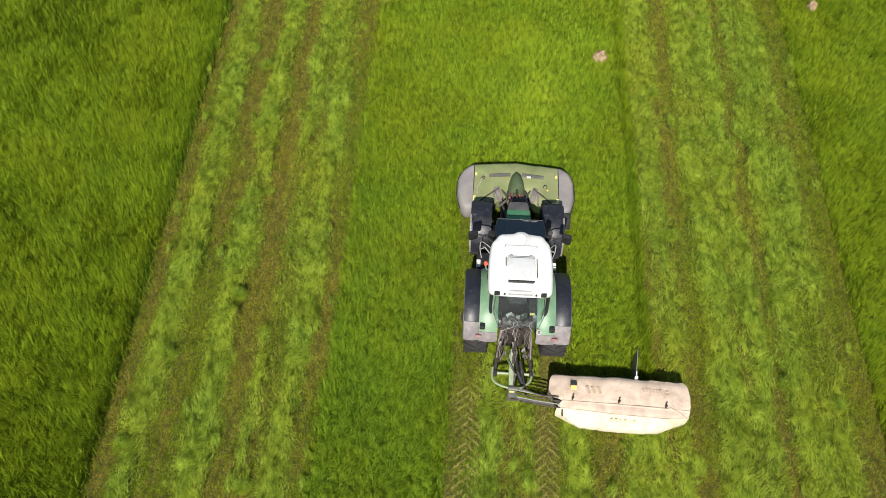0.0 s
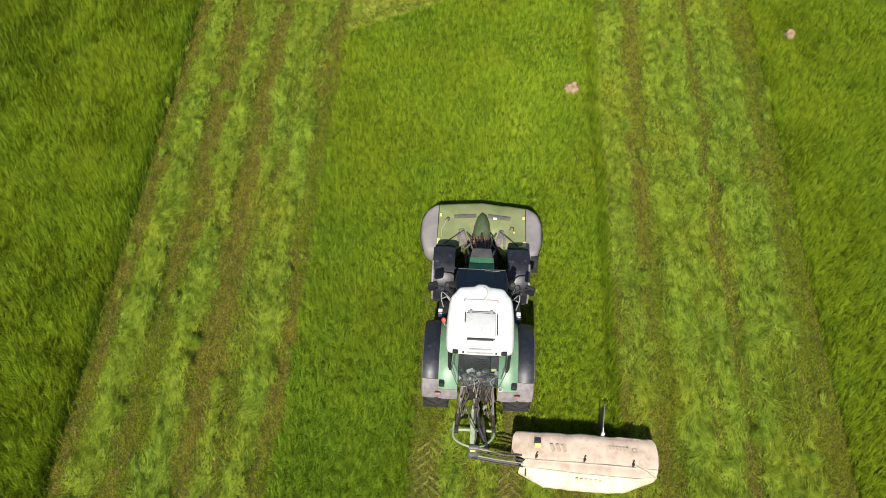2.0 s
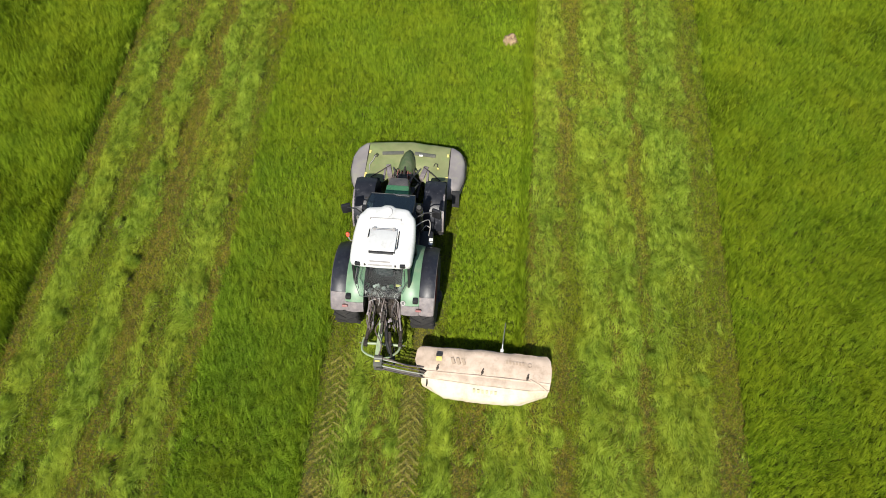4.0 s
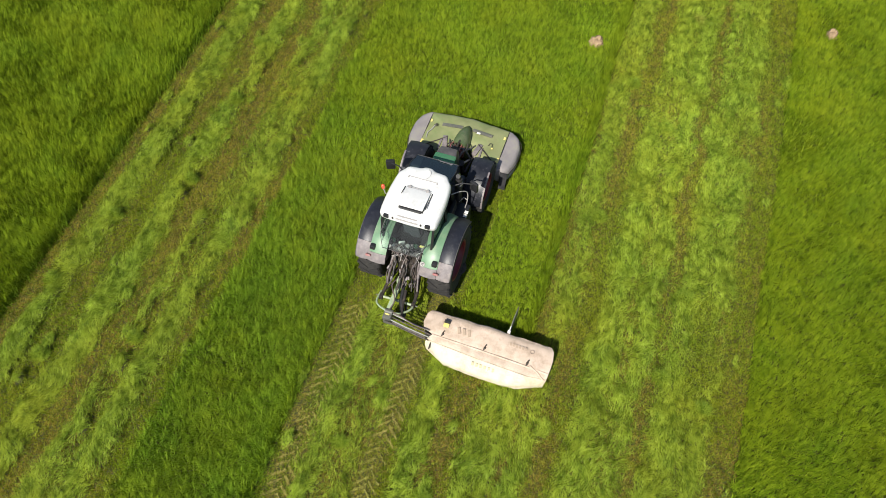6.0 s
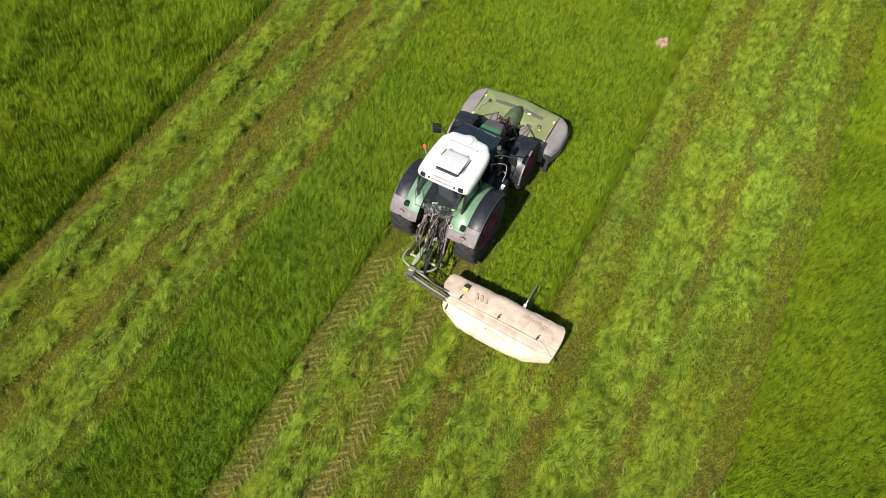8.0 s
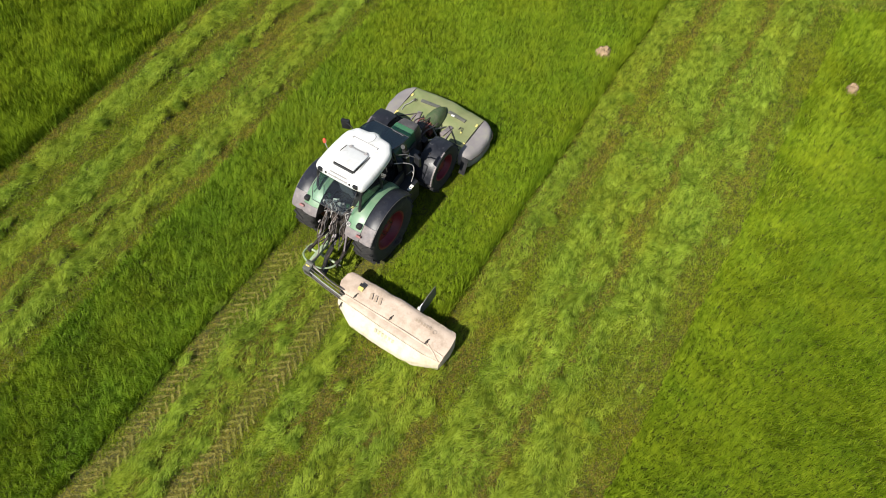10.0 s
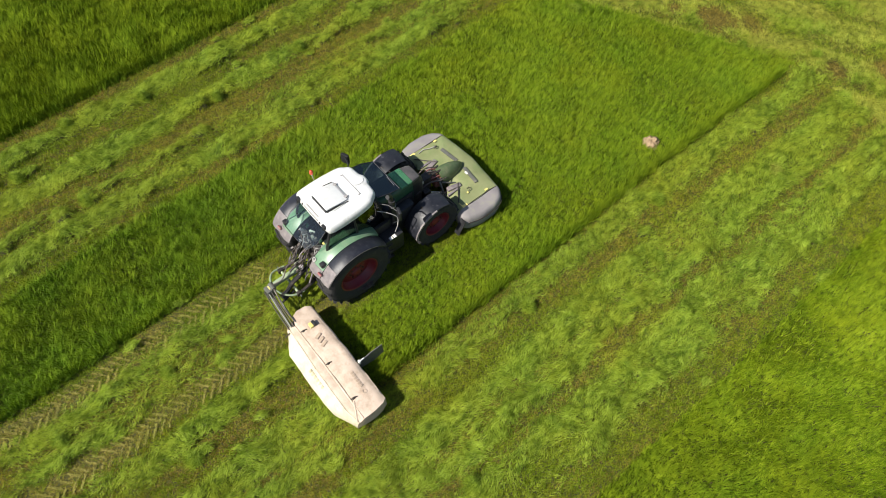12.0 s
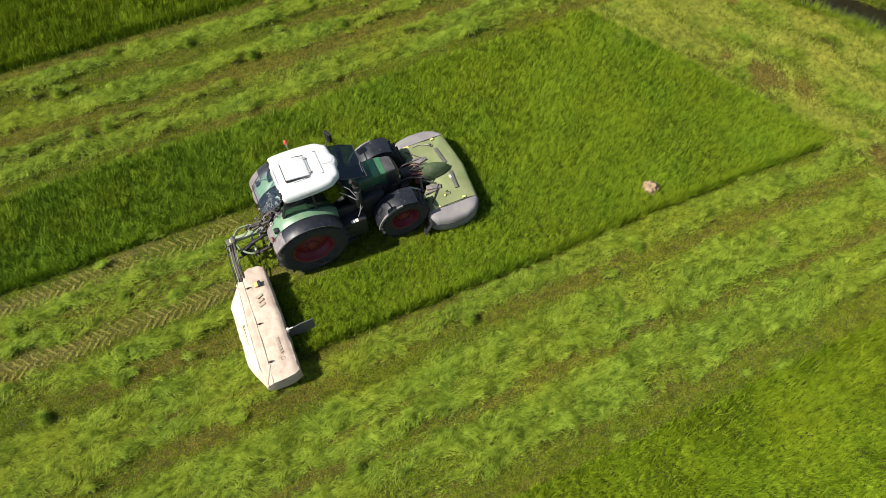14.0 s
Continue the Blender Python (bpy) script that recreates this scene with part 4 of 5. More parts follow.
rm_part("canvas_hem", tube([(1.18, -2.065, 0.660), (2.5, -2.088, 0.652), (3.78, -2.135, 0.656), (4.20, -2.165, 0.660)], 0.026, 8), M["canvas"])
# faded prints on the cloth: plain bars
def print_bars(x0, x1, y0, y1, z, count, mat, slope=0.0, lean=12, tilt=0):
    step = (x1 - x0) / count
    for k in range(count):
        c = x0 + step * (k + 0.5)
        b = block(-step * 0.28, step * 0.28, -(y1 - y0) / 2, (y1 - y0) / 2, -0.004, 0.004, 0)
        b.transform(pose(c, (y0 + y1) / 2 + slope * (c - x0), z, tilt, 0, lean))
        rm_part("print_bar", b, mat, canvas_back if tilt else canvas_top)


canvas_top, canvas_back = bpy.data.objects["canvas_top"], bpy.data.objects["canvas_back"]
print_bars(1.74, 2.14, -1.88, -1.70, 0.752, 3, M["print"], 0.0, 20)
print_bars(3.10, 3.58, -1.76, -1.68, 0.750, 6, M["print"], -0.04)
print_bars(2.32, 2.96, -2.49, -2.395, 0.555, 6, M["print_pale"], -0.03, 8, 50)
rm_part("print_ring", tube([(3.70 + 0.05 * math.cos(a), -1.77 + 0.05 * math.sin(a), 0.748) for a in (2 * math.pi * k / 16 for k in range(17))], 0.006, 5), M["print"], canvas_top)
for x, y, z in ((1.44, -1.98, 0.68), (2.55, -2.0, 0.665), (3.66, -2.06, 0.67)):
    rm_part("canvas_hook", join(tube([(x - 0.02, y - 0.06, z + 0.01), (x + 0.02, y - 0.01, z + 0.06), (x + 0.0, y + 0.05, z + 0.03), (x + 0.03, y + 0.08, z + 0.06)], 0.016, 6), block(x - 0.03, x + 0.03, y - 0.03, y + 0.03, z, z + 0.03, 0.01)), M["iron"], None, "dark iron canvas hook")
rm_part("warning_block", block(1.39, 1.53, -1.80, -1.71, 0.72, 0.80, 0.012), M["yellow"], None, "black and yellow warning marker")
rm_part("warning_block_top", block(1.385, 1.535, -1.705, -1.63, 0.72, 0.82, 0.01), M["black"], None, "black half of the marker")
rm_part("swath_board", sheet([(3.00, -1.38, 0.66), (3.02, -1.05, 0.80), (3.05, -0.72, 0.86), (3.05, -0.70, 0.40), (3.02, -1.0, 0.22), (3.00, -1.38, 0.30)], 0.02), M["bar_grey"], None, "upright grey swath board")
rm_part("board_bracket", join(block(2.96, 3.04, -1.42, -1.36, 0.58, 0.74, 0.02), tube([(3.0, -1.42, 0.7), (3.01, -1.25, 0.74)], 0.014, 6)), M["paper"], None, "pale board bracket")
rm_part("cutter_bar", join(block(1.05, 4.1, -2.1, -1.55, 0.06, 0.32, 0.05), block(1.0, 1.3, -2.15, -1.6, 0.3, 0.62, 0.05)), M["iron"], None, "dark iron cutter bar")
for x in (1.4, 2.1, 2.8, 3.5):
    rm_part("skid", block(x - 0.24, x + 0.24, -2.15, -1.5, 0.0, 0.07, 0.02), M["steel"])
for x in (1.2, 2.0, 2.9, 3.8):
    rm_part("canvas_frame", tube([(x, -1.45, 0.2), (x, -1.5, 0.66), (x, -2.05, 0.63), (x, -2.4, 0.5)], 0.02, 6), M["iron"])

# carrying arm and headstock
rm_part("headstock", join(block(-0.12, 0.0, -1.98, -1.02, 0.80, 0.92, 0.02), block(-0.10, -0.02, -1.15, -1.0, 0.85, 1.15, 0.02), tube([(-0.44, -1.44, 0.62), (0.44, -1.44, 0.62)], 0.035, 8)), M["pale_green"], None, "pale green welded headstock beam")
rm_part("headstock_tube", tube([(-0.50, -1.30, 0.62), (-0.50, -1.62, 0.68), (-0.36, -1.78, 0.76), (-0.10, -1.90, 0.86)], 0.028, 8, 4), M["pale_green"], None, "bent green frame tube")
rm_part("headstock_tube", tube([(0.46, -1.30, 0.62), (0.42, -1.62, 0.70), (0.22, -1.82, 0.76), (0.0, -1.92, 0.84)], 0.028, 8, 4), M["pale_green"], None, "bent green frame tube")
rm_part("link_pin", tube([(-0.60, -1.44, 0.62), (-0.38, -1.44, 0.62)], 0.016, 8), M["bar_grey"])
rm_part("link_pin", tube([(0.38, -1.44, 0.62), (0.56, -1.44, 0.62)], 0.016, 8), M["bar_grey"])
rm_part("pivot", join(block(-0.14, 0.08, -2.12, -1.90, 0.55, 0.90, 0.03), lathe([(0.03, -0.1), (0.07, -0.1), (0.07, 0.1), (0.03, 0.1)], 16, (-0.02, -1.92, 0.90))), M["bar_grey"], None, "grey pivot plate")
rm_part("arm_plate", sheet([(-0.10, -2.06, 0.56), (0.95, -2.17, 0.44), (1.16, -2.12, 0.46), (-0.02, -2.00, 0.58)], 0.03), M["iron"], None, "dark carrier arm plate")
for k in range(4):
    y = -1.92 - 0.075 * k
    rm_part("arm_tube", tube([(-0.06, y, 0.88 - 0.02 * k), (0.5, y - 0.05, 0.78 - 0.02 * k), (1.14, y - 0.08, 0.66 - 0.02 * k)], 0.017, 7), M["arm"] if k % 2 == 0 else M["iron"], None, "grey-green steel arm tube" if k % 2 == 0 else "dark steel arm tube")
rm_part("arm_hose", tube([(-0.04, -1.90, 0.93), (0.3, -1.96, 0.92), (0.7, -2.02, 0.80), (1.1, -2.0, 0.72)], 0.016, 6, 4), M["hose"])
rm_part("arm_hose", tube([(-0.10, -1.0, 1.05), (-0.16, -1.3, 1.12), (0.02, -1.6, 1.0), (-0.02, -1.9, 0.95)], 0.016, 6, 4), M["hose"])
rm_part("lift_cylinder", join(tube([(0.16, -1.2, 0.85), (0.22, -1.55, 0.82)], 0.04, 10), tube([(0.22, -1.55, 0.82), (0.30, -1.9, 0.80)], 0.022, 8)), M["iron"], None, "dark hydraulic cylinder")
rm_part("drive_shaft", join(tube([(0.0, -0.75, 0.80), (0.10, -1.4, 0.72)], 0.05, 10), tube([(0.10, -1.4, 0.72), (0.30, -1.85, 0.62)], 0.06, 10)), M["black"], None, "black guarded drive shaft")
rm_part("brace", tube([(0.28, -1.50, 0.60), (0.34, -1.95, 0.52)], 0.03, 8), M["iron"])
rm_part("yellow_tag", block(-0.10, 0.02, -2.02, -1.96, 0.90, 0.915, 0.003), M["yellow"])

# ---- meadow ----
nr = np.random.default_rng(3)


def blur_noise(x, y, scale, seed):
    """Smooth random hills between 0 and 1, about scale metres wide."""
    g = np.random.default_rng(seed).random((128, 128))
    u, v = x / scale, y / scale
    i, j = np.floor(u).astype(int), np.floor(v).astype(int)
    fu, fv = u - i, v - j
    fu, fv = fu * fu * (3 - 2 * fu), fv * fv * (3 - 2 * fv)
    at = lambda a, b: g[a % 128, b % 128]
    return (at(i, j) * (1 - fu) + at(i + 1, j) * fu) * (1 - fv) + (at(i, j + 1) * (1 - fu) + at(i + 1, j + 1) * fu) * fv


def layered(x, y, scale, seed):
    return 0.55 * blur_noise(x, y, scale, seed) + 0.3 * blur_noise(x, y, scale * 0.45, seed + 1) + 0.15 * blur_noise(x, y, scale * 0.2, seed + 2)


def mounds(x, y, cell, seed, odds):
    """Loose lumps of cut grass: how high each place lies in a lump (0 to 1), and the bearing from the lump's middle."""
    g = np.random.default_rng(seed).random((5, 64, 64))
    u, v = x / cell, y / (1.8 * cell)
    i, j = np.floor(u).astype(int), np.floor(v).astype(int)
    best, way = np.zeros(x.shape), np.zeros(x.shape)
    for di in (-1, 0, 1):
        for dj in (-1, 0, 1):
            a, b = (i + di) % 64, (j + dj) % 64
            dx, dy = u - (i + di + g[0, a, b]), v - (j + dj + g[1, a, b])
            r = 0.22 + 0.30 * g[2, a, b]
            h = np.where(g[3, a, b] < odds, np.clip(1 - (dx * dx + dy * dy) / (r * r), 0, 1) * (0.45 + 0.55 * g[4, a, b]), 0)
            up = h > best
            best, way = np.where(up, h, best), np.where(up, np.arctan2(dy, dx), way)
    return best, way


def tussocks(x, y, cell, seed):
    """The nearest of many scattered middles: the way from it in metres, how far out (0 to about 1), and two numbers of its own."""
    g = np.random.default_rng(seed).random((4, 128, 128))
    u, v = x / cell, y / cell
    i, j = np.floor(u).astype(int), np.floor(v).astype(int)
    best, ox, oy, which = np.full(x.shape, 9.0), np.zeros(x.shape), np.zeros(x.shape), np.zeros(x.shape, int)
    for di in (-1, 0, 1):
        for dj in (-1, 0, 1):
            a, b = (i + di) % 128, (j + dj) % 128
            dx, dy = u - (i + di + g[0, a, b]), v - (j + dj + g[1, a, b])
            d = dx * dx + dy * dy
            up = d < best
            best, ox, oy, which = np.where(up, d, best), np.where(up, dx, ox), np.where(up, dy, oy), np.where(up, a * 128 + b, which)
    return ox * cell, oy * cell, np.sqrt(best), g[2].ravel()[which], g[3].ravel()[which]


def ditch_axis(x):
    return np.where(x > -2.6, 21.85 + 0.73 * x, 19.95 + 0.22 * (x + 2.6))


TALL, STAND, STUBBLE, DRY, SWATH, TRACK, PALE, LEA = range(8)
# stretches across the mown land: from x, what lies there
LEFT_BANDS = ((-10.3, STUBBLE), (-9.95, DRY), (-9.6, STUBBLE), (-9.4, SWATH), (-8.9, STUBBLE), (-8.7, DRY), (-8.15, STUBBLE), (-7.95, SWATH), (-7.4, STUBBLE), (-7.2, DRY), (-6.6, SWATH), (-6.1, STUBBLE), (-5.9, SWATH),
              (-5.35, DRY), (-4.95, STUBBLE), (-4.75, STAND))
RIGHT_BANDS = ((3.5, DRY), (3.72, SWATH), (4.4, DRY), (5.0, STUBBLE), (5.2, SWATH), (5.85, STUBBLE), (6.05, SWATH), (6.45, DRY), (6.9, SWATH), (7.5, STUBBLE), (7.7, SWATH), (8.1, DRY), (8.75, STUBBLE), (9.0, STAND))
BEHIND_BANDS = ((-1.62, STUBBLE), (-1.45, TRACK), (-0.72, SWATH), (-0.2, STUBBLE), (0.1, SWATH), (0.52, STUBBLE), (0.62, TRACK), (1.12, STUBBLE), (1.45, SWATH), (1.9, STUBBLE), (2.9, SWATH), (3.2, STUBBLE), (3.4, SWATH), (3.75, DRY), (4.1, SWATH))


def field_end(x):
    left = 12.35 + 0.50 * (x + 4.2)
    return np.where(x < -4.75, 15.4, np.where(x < 3.6, left, np.where(x > 9.0, 16.4 + 0.6 * (x - 9.3), 16.2)))


def zones(x, y):
    """What grows or lies at each place."""
    wob = 0.30 * (layered(x * 0.6, y * 0.3, 1.3, 21) - 0.5) + 0.36 * (blur_noise(x * 0.4, y * 0.22, 1.1, 25) - 0.5)
    fine = 0.16 * (blur_noise(x, y, 0.16, 5) - 0.5)
    firm = x + 0.18 * wob + fine
    xs = x + 0.85 * wob + 0.24 * (blur_noise(x * 0.7, y * 0.45, 0.45, 27) - 0.5) + 1.6 * fine + nr.normal(0, 0.09, x.shape)
    z = np.full(x.shape, STAND)
    for bands in (LEFT_BANDS, RIGHT_BANDS):
        for x0, kind in bands:
            z[xs >= x0] = kind
    # green survivors in the dry bands, bare spots in the swaths
    n1 = layered(x, y * 0.22, 0.8, 41) + nr.normal(0, 0.11, x.shape)
    n2 = layered(x, y * 0.16, 1.0, 45) + nr.normal(0, 0.11, x.shape)
    z[(z == DRY) & (x > -9.6) & (0.5 * n1 + 0.5 * n2 > 0.555)] = STUBBLE
    z[(z == DRY) & (x > 8.2) & (0.5 * n1 + 0.5 * n2 > 0.47)] = STUBBLE
    z[(z == SWATH) & (n1 < 0.36)] = STUBBLE
    z[(z == STUBBLE) & (n2 < 0.42)] = DRY
    lumps = np.zeros(x.shape)
    cutland = ((x > -10.6) & (x < -4.4)) | ((x > 3.2) & (x < 9.4)) | ((y < 0) & (np.abs(x - 1) < 3.2))
    lumps[cutland] = mounds(x[cutland], y[cutland], 0.5, 301, 0.4)[0]
    z[((z == DRY) | (z == STUBBLE)) & (lumps > 0.66)] = SWATH
    # a few bents and dead stalks everywhere
    z[(z == DRY) & (nr.random(x.shape) < 0.25)] = STUBBLE
    # standing grass keeps clean edges
    mown = (z != STAND)
    z[mown & ((firm < -10.2) | (firm > 9.0) | ((firm > -4.72) & (firm < 3.5)))] = STAND
    z[~mown & (((firm > -10.2) & (firm < -4.72)) | ((firm > 3.5) & (firm < 9.0)))] = STUBBLE
    z[firm < -10.2] = TALL
    z[(z == STAND) & (x > 6)] = TALL
    z[(z == STAND) & ((x < -1.5) & (y + 5 * (layered(x, y, 2.0, 37) - 0.5) + nr.normal(0, 0.5, x.shape) < 2.5))] = LEA
    # cut behind the two mowers
    z[(np.abs(firm) < 1.56) & (y < 4.4)] = STUBBLE
    behind = (firm > -1.62) & (firm < 3.9) & (y < np.where(firm > 1.35, -2.2, -0.5))
    for x0, kind in BEHIND_BANDS:
        z[behind & (xs >= x0)] = kind
    z[behind & (z == STAND)] = TRACK
    z[behind & (z == TRACK) & (0.6 * n1 + 0.4 * n2 > 0.58)] = STUBBLE
    z[behind & (z == SWATH) & (n1 < 0.40)] = STUBBLE
    z[behind & (z == STUBBLE) & (n2 < 0.405)] = DRY
    z[behind & (lumps > 0.50) & (np.abs(np.abs(firm) - 0.95) > 0.33)] = SWATH
    # turning strip at the field's end
    turn = (y + 0.5 * wob + fine > field_end(x)) & (firm > -10.2)
    along = (y - 0.43 * x + 1.6 * (layered(x, y, 2.5, 31) - 0.5) + nr.normal(0, 0.16, x.shape)) / 1.9
    f = along - np.floor(along)
    strip = np.where(f < 0.5, PALE, np.where(f < 0.75, STUBBLE, np.where((f < 0.88) & (n1 < 0.5), DRY, np.where(n2 > 0.5, SWATH, PALE))))
    z[turn] = strip[turn]
    # worn patches
    for px, py, r in ((0.4, 15.9, 0.8), (1.4, 16.6, 0.55), (4.6, 17.0, 0.5), (-0.9, 15.3, 0.4), (6.0, 18.4, 0.8), (-3.2, 17.2, 0.5)):
        z[turn & (np.hypot(x - px, (y - py) * 1.3) + 2 * fine + nr.normal(0, 0.12, x.shape) < r)] = DRY
    return z


HULL = np.array([(-8, -12.5), (-20.8, 0), (-19.5, 13.5), (-3, 24), (5.5, 23), (14, 16.5), (16.2, 13.5), (15.4, -1.8), (4.5, -10.5), (1, -12.5)])


def inside(x, y):
    ok = np.ones(x.shape, bool)
    for a, b in zip(HULL, np.roll(HULL, -1, 0)):
        ok &= (b[0] - a[0]) * (y - a[1]) - (b[1] - a[1]) * (x - a[0]) < 0
    return ok


# the ground sheet, finer where the meadow is seen, with the ditch sunk into it
gx = np.unique(np.concatenate([np.linspace(-20, 17, 149), -20 - np.geomspace(0.5, 600, 24), 17 + np.geomspace(0.5, 600, 24)]))
gy = np.unique(np.concatenate([np.linspace(-13, 26, 157), -13 - np.geomspace(0.5, 600, 24), 26 + np.geomspace(0.5, 600, 24)]))
X, Y = np.meshgrid(gx, gy, indexing="ij")


def ground_height(x, y):
    d = np.abs(y - ditch_axis(x)) * 0.82
    bank = np.clip((1.25 - d) / 0.75, 0, 1)
    bank = bank * bank * (3 - 2 * bank)
    near = np.clip(1 - np.maximum(np.abs(x) - 40, 0) / 60, 0, 1)
    bumps = 0.05 * (layered(x, y, 3.0, 51) - 0.5) * np.clip((np.hypot(x, y - 1) - 4.5) / 3, 0, 1) * near
    return np.where(np.abs(x) < 600, -0.75 * bank, 0) + bumps


Z = ground_height(X, Y)
verts = np.stack([X, Y, Z], -1).reshape(-1, 3)
nx, ny = len(gx), len(gy)
idx = np.arange(nx * ny).reshape(nx, ny)
quads = np.stack([idx[:-1, :-1], idx[1:, :-1], idx[1:, 1:], idx[:-1, 1:]], -1).reshape(-1, 4)
gm = bpy.data.meshes.new("ground")
gm.from_pydata(verts.tolist(), [], quads.tolist())
gm.polygons.foreach_set("use_smooth", [True] * len(gm.polygons))


def ground_material(name, *tints):
    m = bpy.data.materials.new(name)
    m.use_nodes = True
    n, l = m.node_tree.nodes, m.node_tree.links
    p, tc = n["Principled BSDF"], n.new("ShaderNodeTexCoord")
    a, b, c = (n.new("ShaderNodeTexNoise") for _ in range(3))
    for t, s, d in ((a, 0.5, 6), (b, 6.0, 6), (c, 45.0, 4)):
        t.inputs["Scale"].default_value, t.inputs["Detail"].default_value = s, d
        l.new(tc.outputs["Object"], t.inputs["Vector"])
    r1 = ramp(n, [(0.35, tints[0]), (0.65, tints[1])])
    r2 = ramp(n, [(0.38, tints[2]), (0.62, tints[3])])
    l.new(a.outputs["Fac"], r1.inputs["Fac"])
    l.new(c.outputs["Fac"], r2.inputs["Fac"])
    mix = n.new("ShaderNodeMix")
    mix.data_type = "RGBA"
    l.new(b.outputs["Fac"], mix.inputs["Factor"])
    l.new(r1.outputs["Color"], mix.inputs["A"])
    l.new(r2.outputs["Color"], mix.inputs["B"])
    l.new(mix.outputs["Result"], p.inputs["Base Color"])
    p.inputs["Roughness"].default_value = 0.95
    bu = n.new("ShaderNodeBump")
    bu.inputs["Strength"].default_value, bu.inputs["Distance"].default_value = 0.6, 0.04
    l.new(c.outputs["Fac"], bu.inputs["Height"])
    l.new(bu.outputs["Normal"], p.inputs["Normal"])
    return m


gm.materials.append(ground_material("meadow_soil_and_thatch", (0.034, 0.046, 0.004), (0.052, 0.056, 0.007), (0.034, 0.032, 0.009), (0.085, 0.070, 0.024)))
gm.materials.append(ground_material("distant_meadow", (0.060, 0.092, 0.004), (0.095, 0.115, 0.008), (0.060, 0.072, 0.008), (0.125, 0.130, 0.018)))
mid_x, mid_y = (X[:-1, :-1] + X[1:, 1:]) / 2, (Y[:-1, :-1] + Y[1:, 1:]) / 2
gm.polygons.foreach_set("material_index", np.where(inside(mid_x, mid_y), 0, 1).astype(np.int32).ravel())
tagged(new("ground", gm), "flat green meadow, half mown, with thatch and soil", "ground", kind="structure")

# water in the ditch
bm = bmesh.new()
ring = [(x, float(ditch_axis(x)) + s * 1.15, -0.45) for s in (-1, 1) for x in ((-40, -2.6, 40) if s < 0 else (40, -2.6, -40))]
bm.faces.new([bm.verts.new(q) for q in ring])
tagged(new("water", mesh_of("water", bm, M["water"])), "dark still water in a narrow ditch", "water", kind="structure")

GRASS = {
    TALL: leaf("tall_meadow_grass", *TINT["tall"], tuft_scale=6.0, tuft_tone=0.36, through=0.18, depth=0.6),
    STAND: leaf("standing_grass", *TINT["stand"], tuft_scale=6.5, tuft_tone=0.34, through=0.18, depth=0.6),
    LEA: leaf("lea_grass", *TINT["lea"], tuft_scale=6.0, tuft_tone=0.34, through=0.18, depth=0.6),
    STUBBLE: leaf("green_stubble", *TINT["stubble"], depth=0.35, tuft_scale=6.0, tuft_tone=0.34, drawn=0.5),
    DRY: leaf("dry_stubble", *TINT["dry"], depth=0.35, tuft_scale=6.0, tuft_tone=0.34, drawn=0.5),
    SWATH: leaf("cut_grass", *TINT["swath"], depth=0.35, tuft_scale=5.5, tuft_tone=0.40, drawn=0.6),
    TRACK: leaf("flattened_grass", *TINT["track"], depth=0.35),
    PALE: leaf("pale_cut_grass", *TINT["pale"], depth=0.35, tuft_scale=5.5, tuft_tone=0.34, drawn=0.9),
}

def blade_mesh(name, material, x, y, z, height, width, lean, way, relief=None, share=None):
    """Many single blades: each a narrow leaf from its foot to its tip; relief: a height at (x, y) that the whole blade follows, each by its share."""
    n = len(x)
    foot = np.stack([x, y, z], -1)
    out = np.stack([np.cos(way), np.sin(way), np.zeros(n)], -1)
    side = np.stack([-np.sin(way), np.cos(way), np.zeros(n)], -1)
    tip = foot + height[:, None] * (out * np.sin(lean)[:, None] + np.array([0, 0, 1.0]) * np.cos(lean)[:, None])
    co = np.stack([foot - side * width[:, None] / 2, foot + side * width[:, None] / 2, tip], 1).reshape(-1, 3)
    if relief:
        co[:, 2] += relief(co[:, 0], co[:, 1]) * np.repeat(share, 3)
    me = bpy.data.meshes.new(name)
    me.vertices.add(3 * n)
    me.vertices.foreach_set("co", co.astype(np.float32).ravel())
    me.loops.add(3 * n)
    me.loops.foreach_set("vertex_index", np.arange(3 * n, dtype=np.int32))
    me.polygons.add(n)
    me.polygons.foreach_set("loop_start", np.arange(0, 3 * n, 3, dtype=np.int32))
    me.update()
    me.materials.append(material)
    return new(name, me)


PER_M2 = 2600
count = int(37 * 36.5 * PER_M2)
bx, by = nr.uniform(-20.8, 16.2, count), nr.uniform(-12.5, 24, count)
keep = inside(bx, by)
bx, by = bx[keep], by[keep]
bz = zones(bx, by)
# bare under the tyres, the skids and the ditch
d_ditch = np.abs(by - ditch_axis(bx)) * 0.82
ok = d_ditch > 0.75
for s in (-1, 1):
    ok &= ~((np.abs(bx - s * 0.955) < 0.30) & (np.abs(by) < 0.55)) & ~((np.abs(bx - s * 0.945) < 0.26) & (np.abs(by - 2.66) < 0.45))
bx, by, bz = bx[ok], by[ok], bz[ok]
share = {TALL: 0.75, STAND: 1.0, STUBBLE: 1.1, DRY: 0.95, SWATH: 1.0, TRACK: 0.6, PALE: 1.0, LEA: 1.0}
keep = nr.random(len(bx)) < np.array([share[k] for k in range(8)])[bz]
bx, by, bz = bx[keep], by[keep], bz[keep]
# the swaths lie thicker than the rest
more = (bz == SWATH) & (nr.random(len(bx)) < 0.6)
bx, by, bz = np.concatenate([bx, bx[more] + nr.normal(0, 0.03, more.sum())]), np.concatenate([by, by[more] + nr.normal(0, 0.06, more.sum())]), np.concatenate([bz, bz[more]])
